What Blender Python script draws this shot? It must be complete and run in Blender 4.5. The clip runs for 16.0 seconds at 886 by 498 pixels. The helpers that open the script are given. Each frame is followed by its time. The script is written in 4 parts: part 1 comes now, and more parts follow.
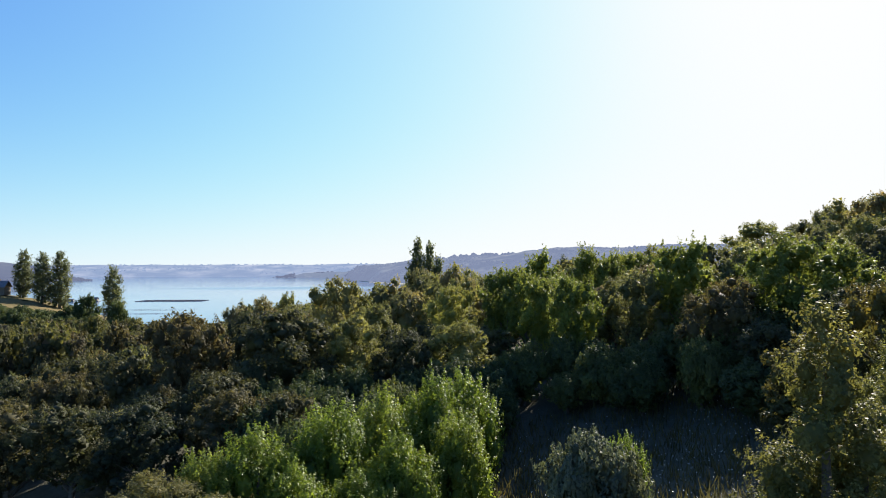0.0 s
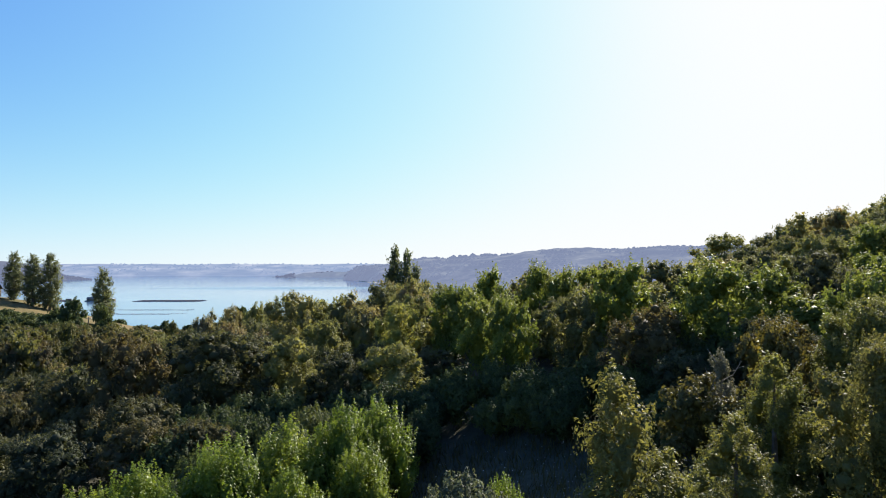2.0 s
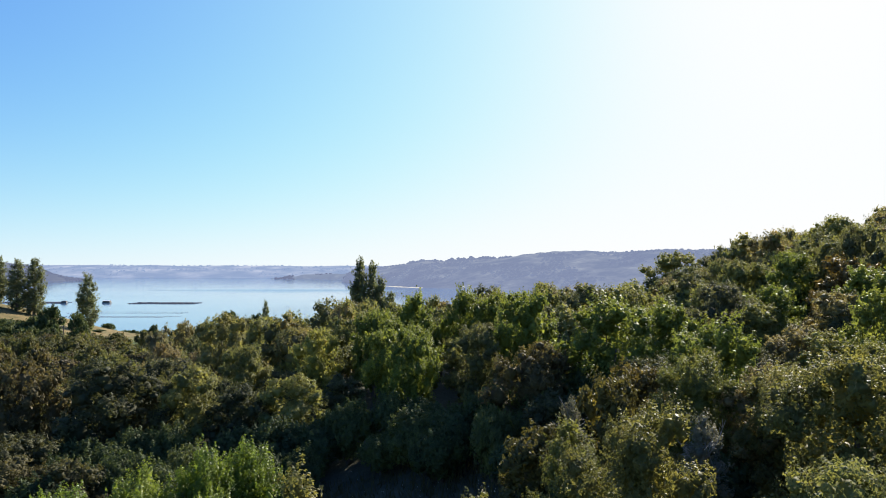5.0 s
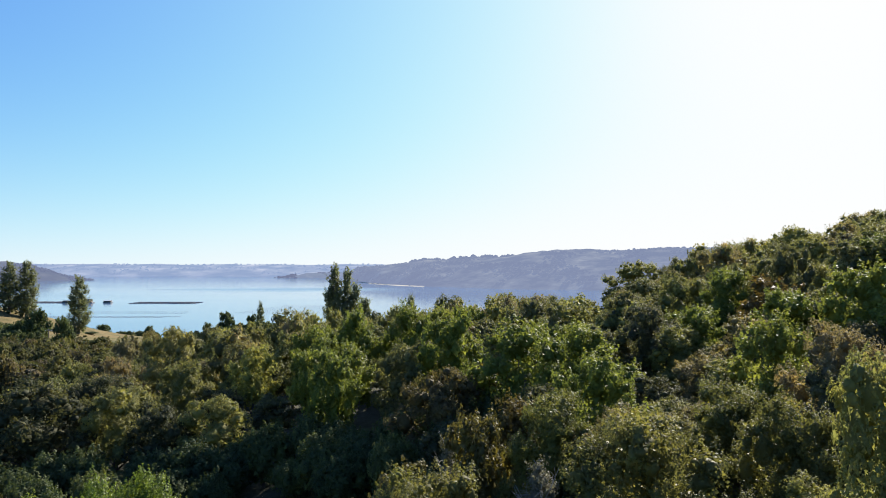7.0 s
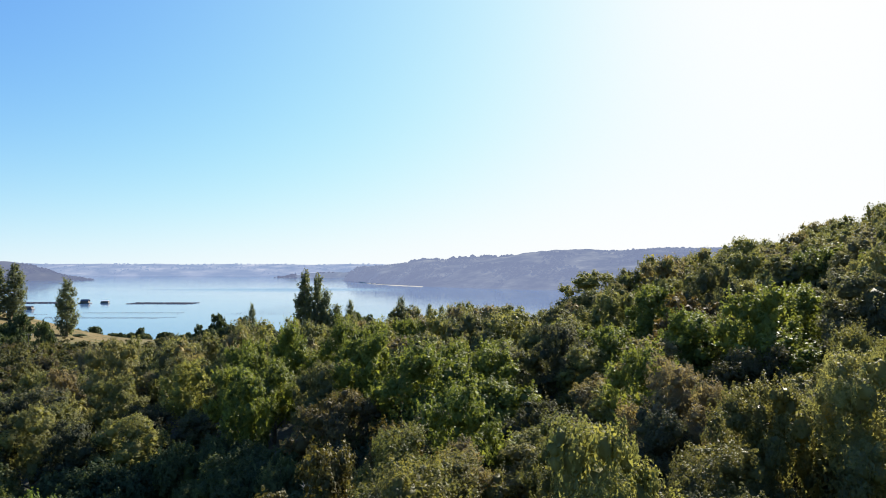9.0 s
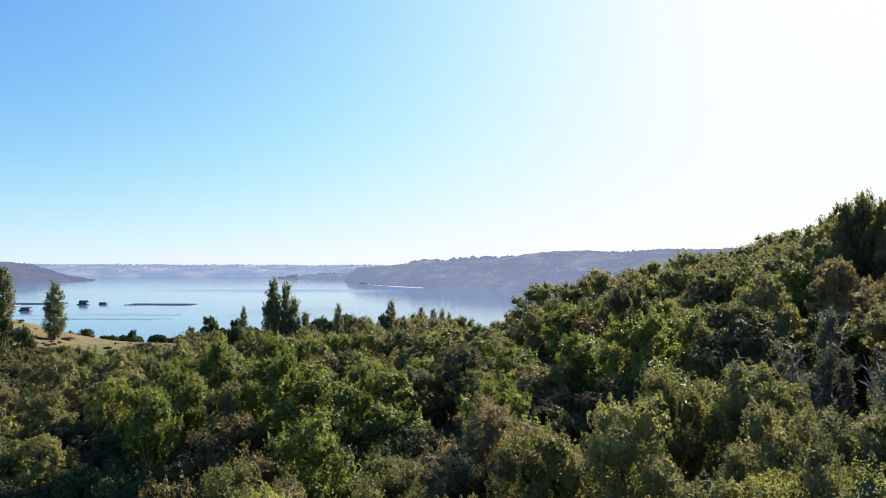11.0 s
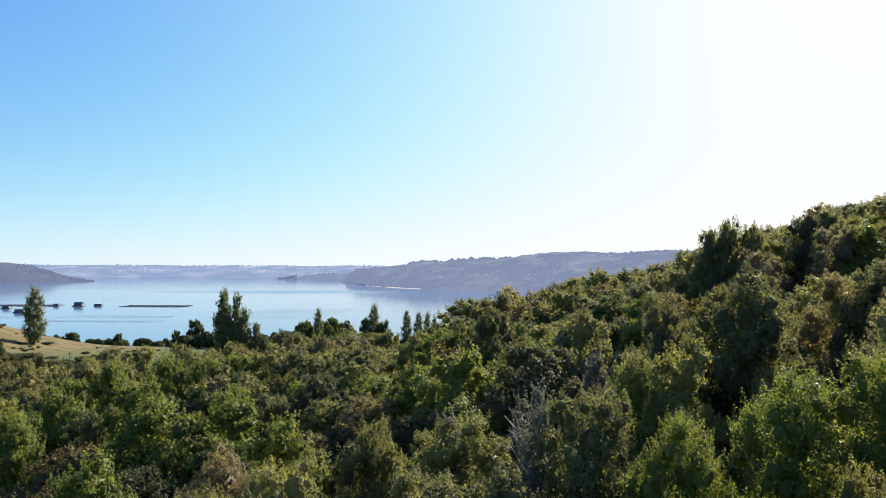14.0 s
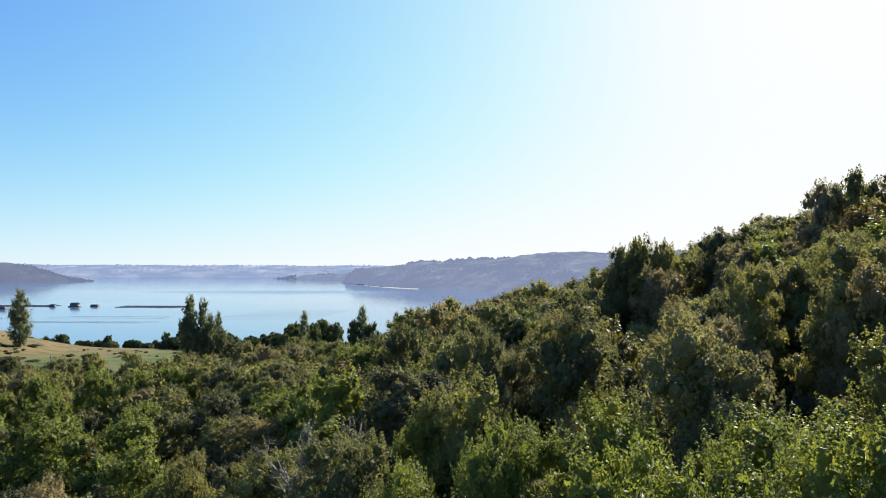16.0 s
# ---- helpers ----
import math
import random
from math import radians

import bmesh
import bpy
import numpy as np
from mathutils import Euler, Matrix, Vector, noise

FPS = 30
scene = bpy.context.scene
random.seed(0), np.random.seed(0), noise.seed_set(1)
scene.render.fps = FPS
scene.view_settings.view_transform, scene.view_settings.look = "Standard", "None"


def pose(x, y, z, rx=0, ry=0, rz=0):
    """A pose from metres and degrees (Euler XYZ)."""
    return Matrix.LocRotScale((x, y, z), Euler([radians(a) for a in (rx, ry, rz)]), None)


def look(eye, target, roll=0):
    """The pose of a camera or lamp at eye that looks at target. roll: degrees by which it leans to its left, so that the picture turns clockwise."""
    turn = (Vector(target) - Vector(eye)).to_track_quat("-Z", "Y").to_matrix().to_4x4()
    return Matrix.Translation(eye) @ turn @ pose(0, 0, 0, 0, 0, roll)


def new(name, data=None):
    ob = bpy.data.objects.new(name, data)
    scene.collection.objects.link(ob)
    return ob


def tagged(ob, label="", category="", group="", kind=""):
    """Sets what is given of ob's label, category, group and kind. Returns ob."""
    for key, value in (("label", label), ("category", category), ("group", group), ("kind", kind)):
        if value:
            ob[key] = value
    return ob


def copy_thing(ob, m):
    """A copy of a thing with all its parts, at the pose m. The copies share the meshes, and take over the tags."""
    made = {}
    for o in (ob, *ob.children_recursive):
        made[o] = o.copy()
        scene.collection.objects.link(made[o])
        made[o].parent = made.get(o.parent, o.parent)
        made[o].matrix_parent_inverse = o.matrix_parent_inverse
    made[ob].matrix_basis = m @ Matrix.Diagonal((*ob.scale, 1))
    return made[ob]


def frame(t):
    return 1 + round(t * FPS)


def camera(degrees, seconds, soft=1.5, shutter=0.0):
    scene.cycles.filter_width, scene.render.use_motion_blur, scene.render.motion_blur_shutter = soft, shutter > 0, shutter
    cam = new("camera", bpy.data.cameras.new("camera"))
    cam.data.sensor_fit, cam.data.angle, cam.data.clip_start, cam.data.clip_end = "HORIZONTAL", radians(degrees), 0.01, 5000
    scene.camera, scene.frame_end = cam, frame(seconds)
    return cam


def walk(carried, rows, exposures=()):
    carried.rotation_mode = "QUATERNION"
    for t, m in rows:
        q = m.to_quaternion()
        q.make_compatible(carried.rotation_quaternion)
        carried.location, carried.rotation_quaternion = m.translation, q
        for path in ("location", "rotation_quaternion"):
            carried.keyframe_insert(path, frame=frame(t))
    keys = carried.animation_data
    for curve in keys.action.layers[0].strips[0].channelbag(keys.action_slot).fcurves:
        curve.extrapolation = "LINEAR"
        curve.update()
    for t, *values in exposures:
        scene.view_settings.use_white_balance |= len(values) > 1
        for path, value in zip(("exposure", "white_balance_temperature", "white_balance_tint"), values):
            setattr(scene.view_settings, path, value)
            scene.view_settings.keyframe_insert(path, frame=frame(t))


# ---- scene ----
cam = camera(65.0, 16.0, soft=0.9)
PATH = [
    (0, (-0.279, 1.026, -0.255), (-0.279, 3.025, -0.204), -0.3),
    (0.5, (0.89, 0.997, 0.146), (0.89, 2.996, 0.198), -0.3),
    (1, (2.12, 0.98, 0.552), (2.119, 2.98, 0.604), -0.2),
    (1.5, (3.344, 0.997, 0.957), (3.343, 2.996, 1.008), -0.2),
    (2, (4.544, 1.051, 1.35), (4.542, 3.051, 1.401), -0.1),
    (2.5, (5.734, 1.08, 1.743), (5.731, 3.079, 1.794), -0.1),
    (3, (6.956, 1.102, 2.131), (6.952, 3.102, 2.182), -0.1),
    (3.5, (8.18, 1.157, 2.508), (8.176, 3.156, 2.56), -0.1),
    (4, (9.419, 1.255, 2.9), (9.415, 3.255, 2.952), -0.0),
    (4.2, (9.879, 1.233, 2.978), (9.877, 3.232, 3.038), 0.1),
    (6.3, (15.552, 1.629, 4.639), (15.543, 3.629, 4.689), -0.0),
    (6.5, (16.22, 1.6, 4.802), (16.208, 3.599, 4.853), 0.0),
    (7, (17.773, 1.545, 5.173), (17.759, 3.544, 5.224), 0.0),
    (7.5, (19.352, 1.536, 5.519), (19.337, 3.535, 5.57), 0.0),
    (8, (20.941, 1.502, 5.878), (20.924, 3.502, 5.929), 0.0),
    (8.5, (22.548, 1.522, 6.223), (22.53, 3.521, 6.274), 0.0),
    (8.7, (23.163, 1.509, 6.362), (23.146, 3.508, 6.412), 0.0),
    (10.8, (30.486, 1.356, 7.938), (30.463, 3.356, 7.991), 0.2),
    (11, (31.225, 1.302, 8.134), (31.201, 3.301, 8.186), 0.1),
    (11.5, (33.092, 1.151, 8.561), (33.067, 3.15, 8.613), 0.1),
    (12, (34.84, 0.941, 8.925), (34.815, 2.94, 8.977), 0.1),
    (12.5, (36.699, 0.792, 9.299), (36.673, 2.791, 9.351), 0.1),
    (13, (38.437, 0.674, 9.634), (38.411, 2.673, 9.686), 0.1),
    (13.5, (40.299, 0.578, 10.011), (40.272, 2.577, 10.063), 0.1),
    (14, (42.052, 0.463, 10.334), (42.024, 2.462, 10.387), 0.1),
    (14.5, (43.929, 0.323, 10.714), (43.901, 2.322, 10.767), 0.1),
    (15, (45.733, 0.291, 11.046), (45.704, 2.29, 11.099), 0.1),
    (15.5, (47.663, 0.227, 11.41), (47.633, 2.226, 11.462), 0.1),
    (16, (49.45, 0.133, 11.746), (49.42, 2.132, 11.798), 0.1),
]
walk(cam, [(t, look(eye, target, roll)) for t, eye, target, roll in PATH])
# ---- world, sun ----
SUN_AZ, SUN_EL = 31.0, 28.5        # degrees to the right of +y, and above the horizon
world = bpy.data.worlds.new("sky")
scene.world = world
world.use_nodes = True
wn = world.node_tree
sky = wn.nodes.new("ShaderNodeTexSky")
sky.sky_type = "NISHITA"
sky.sun_disc = False
sky.sun_elevation, sky.sun_rotation = radians(SUN_EL), radians(SUN_AZ)
sky.air_density, sky.dust_density, sky.ozone_density, sky.altitude = 1.0, 0.6, 2.5, 50
bg = wn.nodes["Background"]
bg.inputs["Strength"].default_value = 0.068
sa, se = radians(SUN_AZ), radians(SUN_EL)
TO_SUN = (math.sin(sa) * math.cos(se), math.cos(sa) * math.cos(se), math.sin(se))


def wnode(kind, op, a, b):
    """A node of the sky's arithmetic, on sockets, numbers or vectors."""
    nd = wn.nodes.new(kind)
    nd.operation = op
    for k, v in enumerate((a, b)):
        if v is None:
            continue
        if isinstance(v, (int, float, tuple)):
            nd.inputs[k].default_value = v
        else:
            wn.links.new(v, nd.inputs[k])
    return nd


def wmix(mode, fac, a, b):
    mx = wn.nodes.new("ShaderNodeMix")
    mx.data_type, mx.blend_type = "RGBA", mode
    for k, v in ((0, fac), (6, a), (7, b)):
        if isinstance(v, (int, float)):
            mx.inputs[k].default_value = v
        elif isinstance(v, tuple):
            mx.inputs[k].default_value = (*v, 1)
        else:
            wn.links.new(v, mx.inputs[k])
    return mx.outputs[2]


way = wn.nodes.new("ShaderNodeTexCoord").outputs["Generated"]
lift = wnode("ShaderNodeVectorMath", "ADD", way, (0, 0, 0.06))
wn.links.new(lift.outputs[0], sky.inputs["Vector"])
hue = wn.nodes.new("ShaderNodeHueSaturation")
hue.inputs["Saturation"].default_value = 1.14
wn.links.new(sky.outputs["Color"], hue.inputs["Color"])
# bright air round the sun, and pale haze low over the sea
near_sun = wnode("ShaderNodeMath", "MAXIMUM", wnode("ShaderNodeVectorMath", "DOT_PRODUCT", way, TO_SUN).outputs["Value"], 0.0)
aureole = wnode("ShaderNodeMath", "POWER", near_sun.outputs[0], 4.0)
sepz = wn.nodes.new("ShaderNodeSeparateXYZ")
wn.links.new(way, sepz.inputs[0])
low = wnode("ShaderNodeMath", "SUBTRACT", 1.0, wnode("ShaderNodeMath", "ABSOLUTE", sepz.outputs["Z"], None).outputs[0])
haze = wnode("ShaderNodeMath", "POWER", low.outputs[0], 11.0)
clear = wmix("MULTIPLY", 1.0, hue.outputs["Color"], (0.80, 1.07, 1.6))
color = wmix("ADD", aureole.outputs[0], clear, (1.7, 2.3, 1.6))
color = wmix("ADD", haze.outputs[0], color, (1.5, 0.95, 1.0))
# the air's brightness levels off towards white round the sun and along the horizon
WHITE_SKY = 6.0
split, merge = wn.nodes.new("ShaderNodeSeparateColor"), wn.nodes.new("ShaderNodeCombineColor")
wn.links.new(color, split.inputs[0])
for k in range(3):
    share = wnode("ShaderNodeMath", "POWER", wnode("ShaderNodeMath", "DIVIDE", split.outputs[k], WHITE_SKY).outputs[0], 4.0)
    level = wnode("ShaderNodeMath", "POWER", wnode("ShaderNodeMath", "ADD", share.outputs[0], 1.0).outputs[0], 1 / 4)
    wn.links.new(wnode("ShaderNodeMath", "DIVIDE", split.outputs[k], level.outputs[0]).outputs[0], merge.inputs[k])
wn.links.new(merge.outputs[0], bg.inputs["Color"])
sun_data = bpy.data.lights.new("sun", "SUN")
sun_data.energy, sun_data.angle, sun_data.color = 4.7, radians(0.6), (1.0, 0.93, 0.82)
sun = new("sun", sun_data)
sun.matrix_basis = look((0, 0, 200), (-TO_SUN[0], -TO_SUN[1], 200 - TO_SUN[2]))
scene.view_settings.exposure = 1.30


# ---- materials ----
def material(name):
    m = bpy.data.materials.new(name)
    m.use_nodes = True
    return m, m.node_tree.nodes, m.node_tree.links, m.node_tree.nodes["Principled BSDF"]


def ramp(nodes, stops):
    r = nodes.new("ShaderNodeValToRGB")
    e = r.color_ramp.elements
    while len(e) < len(stops):
        e.new(0.5)
    for el, (p, c) in zip(e, stops):
        el.position, el.color = p, (*c, 1)
    return r


def noise_node(nodes, links, scale, detail=4, coord="Object", rough=0.55):
    tc = nodes.new("ShaderNodeTexCoord")
    n = nodes.new("ShaderNodeTexNoise")
    n.inputs["Scale"].default_value, n.inputs["Detail"].default_value, n.inputs["Roughness"].default_value = scale, detail, rough
    links.new(tc.outputs[coord], n.inputs["Vector"])
    return n


def mix_color(nodes, links, fac, a, b, mode="MIX"):
    mx = nodes.new("ShaderNodeMix")
    mx.data_type, mx.blend_type = "RGBA", mode
    for socket, v in ((0, fac), (6, a), (7, b)):
        if isinstance(v, (int, float)):
            mx.inputs[socket].default_value = v
        elif isinstance(v, tuple):
            mx.inputs[socket].default_value = (*v, 1)
        else:
            links.new(v, mx.inputs[socket])
    return mx.outputs[2]


def leaf_material(name, stops, by_place=False, gloss=0.56, thin=0.44, glow=(1.33, 1.31, 0.85), shine=0.18):
    """Leaves: a colour for each tree, varied leaf by leaf, glossy on top and letting light through."""
    m, n, l, p = material(name)
    info, geo = n.new("ShaderNodeObjectInfo"), n.new("ShaderNodeNewGeometry")
    tree = ramp(n, stops)
    if by_place:
        cell = n.new("ShaderNodeTexVoronoi")
        cell.inputs["Scale"].default_value = 0.2
        l.new(n.new("ShaderNodeTexCoord").outputs["Object"], cell.inputs["Vector"])
        l.new(cell.outputs["Color"], tree.inputs["Fac"])
    else:
        l.new(info.outputs["Random"], tree.inputs["Fac"])
    leaf = ramp(n, [(0, (0.8, 0.82, 0.82)), (0.6, (1, 1, 1)), (0.93, (1.12, 1.1, 0.95)), (1, (1.3, 1.15, 0.85))])
    l.new(geo.outputs["Random Per Island"], leaf.inputs["Fac"])
    col = mix_color(n, l, 1.0, tree.outputs["Color"], leaf.outputs["Color"], "MULTIPLY")
    patch = noise_node(n, l, 0.5, 2)
    pr = ramp(n, [(0.35, (0.75, 0.8, 0.85)), (0.65, (1.2, 1.15, 0.95))])
    l.new(patch.outputs["Fac"], pr.inputs["Fac"])
    col = mix_color(n, l, 1.0, col, pr.outputs["Color"], "MULTIPLY")
    l.new(col, p.inputs["Base Color"])
    p.inputs["Roughness"].default_value = gloss + 0.10
    p.inputs["Specular IOR Level"].default_value = shine
    tr = n.new("ShaderNodeBsdfTranslucent")
    l.new(mix_color(n, l, 1.0, col, glow, "MULTIPLY"), tr.inputs["Color"])
    ms = n.new("ShaderNodeMixShader")
    ms.inputs[0].default_value = thin
    l.new(p.outputs[0], ms.inputs[1])
    l.new(tr.outputs[0], ms.inputs[2])
    l.new(ms.outputs[0], n["Material Output"].inputs["Surface"])
    return m


def plain_material(name, a, b, scale=3.0, rough=0.8, bump=0.3, metal=0.0):
    m, n, l, p = material(name)
    t = noise_node(n, l, scale, 6)
    r = ramp(n, [(0.3, a), (0.7, b)])
    l.new(t.outputs["Fac"], r.inputs["Fac"])
    l.new(r.outputs["Color"], p.inputs["Base Color"])
    p.inputs["Roughness"].default_value, p.inputs["Metallic"].default_value = rough, metal
    bm_ = n.new("ShaderNodeBump")
    bm_.inputs["Strength"].default_value = bump
    f = noise_node(n, l, scale * 6, 4)
    l.new(f.outputs["Fac"], bm_.inputs["Height"])
    l.new(bm_.outputs[0], p.inputs["Normal"])
    return m


WOOD = [(0.0, (0.078, 0.082, 0.038)), (0.3, (0.125, 0.132, 0.044)), (0.55, (0.165, 0.172, 0.048)),
        (0.75, (0.170, 0.142, 0.062)), (0.9, (0.138, 0.136, 0.070)), (1.0, (0.205, 0.210, 0.048))]
WOOD = [(q, (c[0] * 1.36, c[1] * 1.30, c[2] * 1.75)) for q, c in WOOD]
LEAF_FOREST = leaf_material("forest_leaves", WOOD)
LEAF_FAR = leaf_material("far_forest_leaves", WOOD, True)
# Forest leaf colours scaled to 0.55, for the wood in the valley.
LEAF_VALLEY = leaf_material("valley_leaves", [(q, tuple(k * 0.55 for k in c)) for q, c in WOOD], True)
LEAF_BROOM = leaf_material("broom_leaves", [(0, (0.132, 0.146, 0.097)), (1, (0.151, 0.163, 0.106))], False, 0.5, 0.3)
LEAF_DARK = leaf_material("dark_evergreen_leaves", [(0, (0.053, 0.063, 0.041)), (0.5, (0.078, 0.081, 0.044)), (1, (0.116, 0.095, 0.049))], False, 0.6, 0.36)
LEAF_BRIGHT = leaf_material("bright_leaves", [(0, (0.148, 0.198, 0.040)), (0.6, (0.174, 0.226, 0.044)), (1, (0.200, 0.234, 0.052))], False, 0.34, 0.5, (1.36, 1.36, 0.72), 0.24)
LEAF_LIGHT = leaf_material("light_leaves", [(0, (0.149, 0.177, 0.044)), (1, (0.186, 0.206, 0.054))], False, 0.45, 0.45)
LEAF_OLIVE = leaf_material("olive_leaves", [(0, (0.146, 0.153, 0.051)), (1, (0.168, 0.153, 0.062))], False, 0.45, 0.45)
LEAF_POPLAR = leaf_material("poplar_leaves", [(0, (0.126, 0.140, 0.085)), (1, (0.155, 0.171, 0.101))], False, 0.42, 0.5)
LEAF_BUSH = leaf_material("bush_leaves", [(0, (0.062, 0.084, 0.040)), (0.6, (0.089, 0.111, 0.047)), (1, (0.125, 0.140, 0.056))], False, 0.6, 0.35)
LEAF_SCRUB = leaf_material("scrub_leaves", [(0, (0.069, 0.069, 0.034)), (0.6, (0.108, 0.098, 0.044)), (1, (0.146, 0.122, 0.058))], True, 0.6, 0.25)
LEAF_GREY = leaf_material("silver_leaves", [(0, (0.151, 0.151, 0.121)), (1, (0.205, 0.196, 0.166))], False, 0.5, 0.35, (1.1, 1.1, 0.85))
LEAF_RUST = leaf_material("rusty_leaves", [(0, (0.135, 0.097, 0.043)), (1, (0.115, 0.115, 0.043))], False, 0.5, 0.35, (1.3, 1.2, 0.6))
BARK = plain_material("bark", (0.07, 0.055, 0.04), (0.16, 0.135, 0.105), 4, 0.9, 0.6)
BARK_PALE = plain_material("pale_bark", (0.20, 0.19, 0.17), (0.34, 0.32, 0.29), 5, 0.8, 0.4)


def ground_material():
    """Forest litter, pasture and dry hill grass, each where it grows."""
    m, n, l, p = material("ground")
    geo = n.new("ShaderNodeNewGeometry")
    sep = n.new("ShaderNodeSeparateXYZ")
    l.new(geo.outputs["Position"], sep.inputs[0])
    big, fine = noise_node(n, l, 0.05, 5), noise_node(n, l, 1.3, 8, rough=0.7)

    def band(socket, lo, hi, wob):
        add = n.new("ShaderNodeMath")
        add.operation = "MULTIPLY_ADD"
        l.new(big.outputs["Fac"], add.inputs[0])
        add.inputs[1].default_value = wob
        l.new(socket, add.inputs[2])
        mr = n.new("ShaderNodeMapRange")
        mr.inputs["From Min"].default_value, mr.inputs["From Max"].default_value = lo + wob / 2, hi + wob / 2
        l.new(add.outputs[0], mr.inputs["Value"])
        return mr.outputs[0]

    grain = ramp(n, [(0.25, (0.62, 0.62, 0.62)), (0.75, (1.25, 1.25, 1.25))])
    l.new(fine.outputs["Fac"], grain.inputs["Fac"])
    litter = (0.085, 0.082, 0.055)
    pasture = ramp(n, [(0.36, (0.045, 0.064, 0.02)), (0.5, (0.074, 0.10, 0.028)), (0.64, (0.115, 0.108, 0.042))])
    l.new(noise_node(n, l, 0.09, 6).outputs["Fac"], pasture.inputs["Fac"])
    dry = ramp(n, [(0.36, (0.09, 0.08, 0.032)), (0.62, (0.175, 0.128, 0.056))])
    l.new(noise_node(n, l, 0.12, 6).outputs["Fac"], dry.inputs["Fac"])
    c = mix_color(n, l, band(sep.outputs["Y"], 100, 118, 12), litter, pasture.outputs["Color"])
    c = mix_color(n, l, band(sep.outputs["X"], -100, -150, 30), c, dry.outputs["Color"])
    c = mix_color(n, l, 1.0, c, grain.outputs["Color"], "MULTIPLY")
    l.new(c, p.inputs["Base Color"])
    p.inputs["Roughness"].default_value = 0.95
    p.inputs["Specular IOR Level"].default_value = 0.15
    b = n.new("ShaderNodeBump")
    b.inputs["Strength"].default_value, b.inputs["Distance"].default_value = 0.8, 0.25
    l.new(fine.outputs["Fac"], b.inputs["Height"])
    l.new(b.outputs[0], p.inputs["Normal"])
    return m


SEA = -51.0        # height of the sea


def water_material():
    """Calm sea with fine ripples, and one long wind streak where the ripples stand steeper."""
    m, n, l, p = material("sea_water")
    tc = n.new("ShaderNodeTexCoord")
    mp = n.new("ShaderNodeMapping")
    mp.inputs["Scale"].default_value = (0.35, 1.0, 1.0)
    l.new(tc.outputs["Object"], mp.inputs["Vector"])
    calm = n.new("ShaderNodeTexNoise")
    calm.inputs["Scale"].default_value, calm.inputs["Detail"].default_value = 0.004, 4
    l.new(mp.outputs[0], calm.inputs["Vector"])
    rr = n.new("ShaderNodeMapRange")
    rr.inputs["From Min"].default_value, rr.inputs["From Max"].default_value = 0.35, 0.65
    rr.inputs["To Min"].default_value, rr.inputs["To Max"].default_value = 0.07, 0.095
    l.new(calm.outputs["Fac"], rr.inputs["Value"])
    streak = n.new("ShaderNodeMapping")
    streak.vector_type = "TEXTURE"
    streak.inputs["Location"].default_value, streak.inputs["Scale"].default_value = (-330, 1720, SEA), (380, 190, 1)
    l.new(tc.outputs["Object"], streak.inputs["Vector"])
    far = n.new("ShaderNodeVectorMath")
    far.operation = "LENGTH"
    l.new(streak.outputs[0], far.inputs[0])
    wob = n.new("ShaderNodeMath")
    wob.operation = "MULTIPLY_ADD"
    l.new(calm.outputs["Fac"], wob.inputs[0])
    wob.inputs[1].default_value = 1.6
    l.new(far.outputs["Value"], wob.inputs[2])
    gust = n.new("ShaderNodeMapRange")
    gust.interpolation_type = "SMOOTHSTEP"
    gust.inputs["From Min"].default_value, gust.inputs["From Max"].default_value = 1.75, 1.2
    gust.inputs["To Min"].default_value, gust.inputs["To Max"].default_value = 0.0, 0.12
    l.new(wob.outputs[0], gust.inputs["Value"])
    both = n.new("ShaderNodeMath")
    l.new(rr.outputs[0], both.inputs[0])
    l.new(gust.outputs[0], both.inputs[1])
    l.new(both.outputs[0], p.inputs["Roughness"])
    p.inputs["Base Color"].default_value = (0.08, 0.15, 0.27, 1)
    p.inputs["IOR"].default_value = 1.33
    wv = noise_node(n, l, 0.5, 4)
    b = n.new("ShaderNodeBump")
    b.inputs["Strength"].default_value, b.inputs["Distance"].default_value = 0.12, 0.25
    l.new(wv.outputs["Fac"], b.inputs["Height"])
    l.new(b.outputs[0], p.inputs["Normal"])
    return m


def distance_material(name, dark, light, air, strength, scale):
    """Far land seen through air: woods and fields that glow faintly to imitate haze."""
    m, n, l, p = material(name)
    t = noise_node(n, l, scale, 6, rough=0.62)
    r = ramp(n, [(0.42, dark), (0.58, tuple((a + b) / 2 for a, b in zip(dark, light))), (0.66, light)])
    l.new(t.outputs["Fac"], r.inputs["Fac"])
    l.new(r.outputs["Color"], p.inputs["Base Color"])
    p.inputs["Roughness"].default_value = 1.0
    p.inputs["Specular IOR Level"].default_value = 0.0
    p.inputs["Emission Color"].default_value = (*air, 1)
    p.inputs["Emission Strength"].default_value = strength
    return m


GROUND, WATER = ground_material(), water_material()
# Third colour and strength: haze put in as emission of the land.
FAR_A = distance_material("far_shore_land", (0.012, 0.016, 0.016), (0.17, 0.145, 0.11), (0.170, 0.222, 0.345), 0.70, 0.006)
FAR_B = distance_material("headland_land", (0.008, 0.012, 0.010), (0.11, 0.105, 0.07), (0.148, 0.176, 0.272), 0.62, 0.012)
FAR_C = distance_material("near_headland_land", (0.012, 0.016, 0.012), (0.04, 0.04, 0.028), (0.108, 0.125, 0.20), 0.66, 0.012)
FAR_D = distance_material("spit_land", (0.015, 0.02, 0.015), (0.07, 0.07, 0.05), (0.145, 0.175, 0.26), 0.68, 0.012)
SAND = plain_material("sand", (0.3, 0.27, 0.22), (0.4, 0.36, 0.29), 0.2)


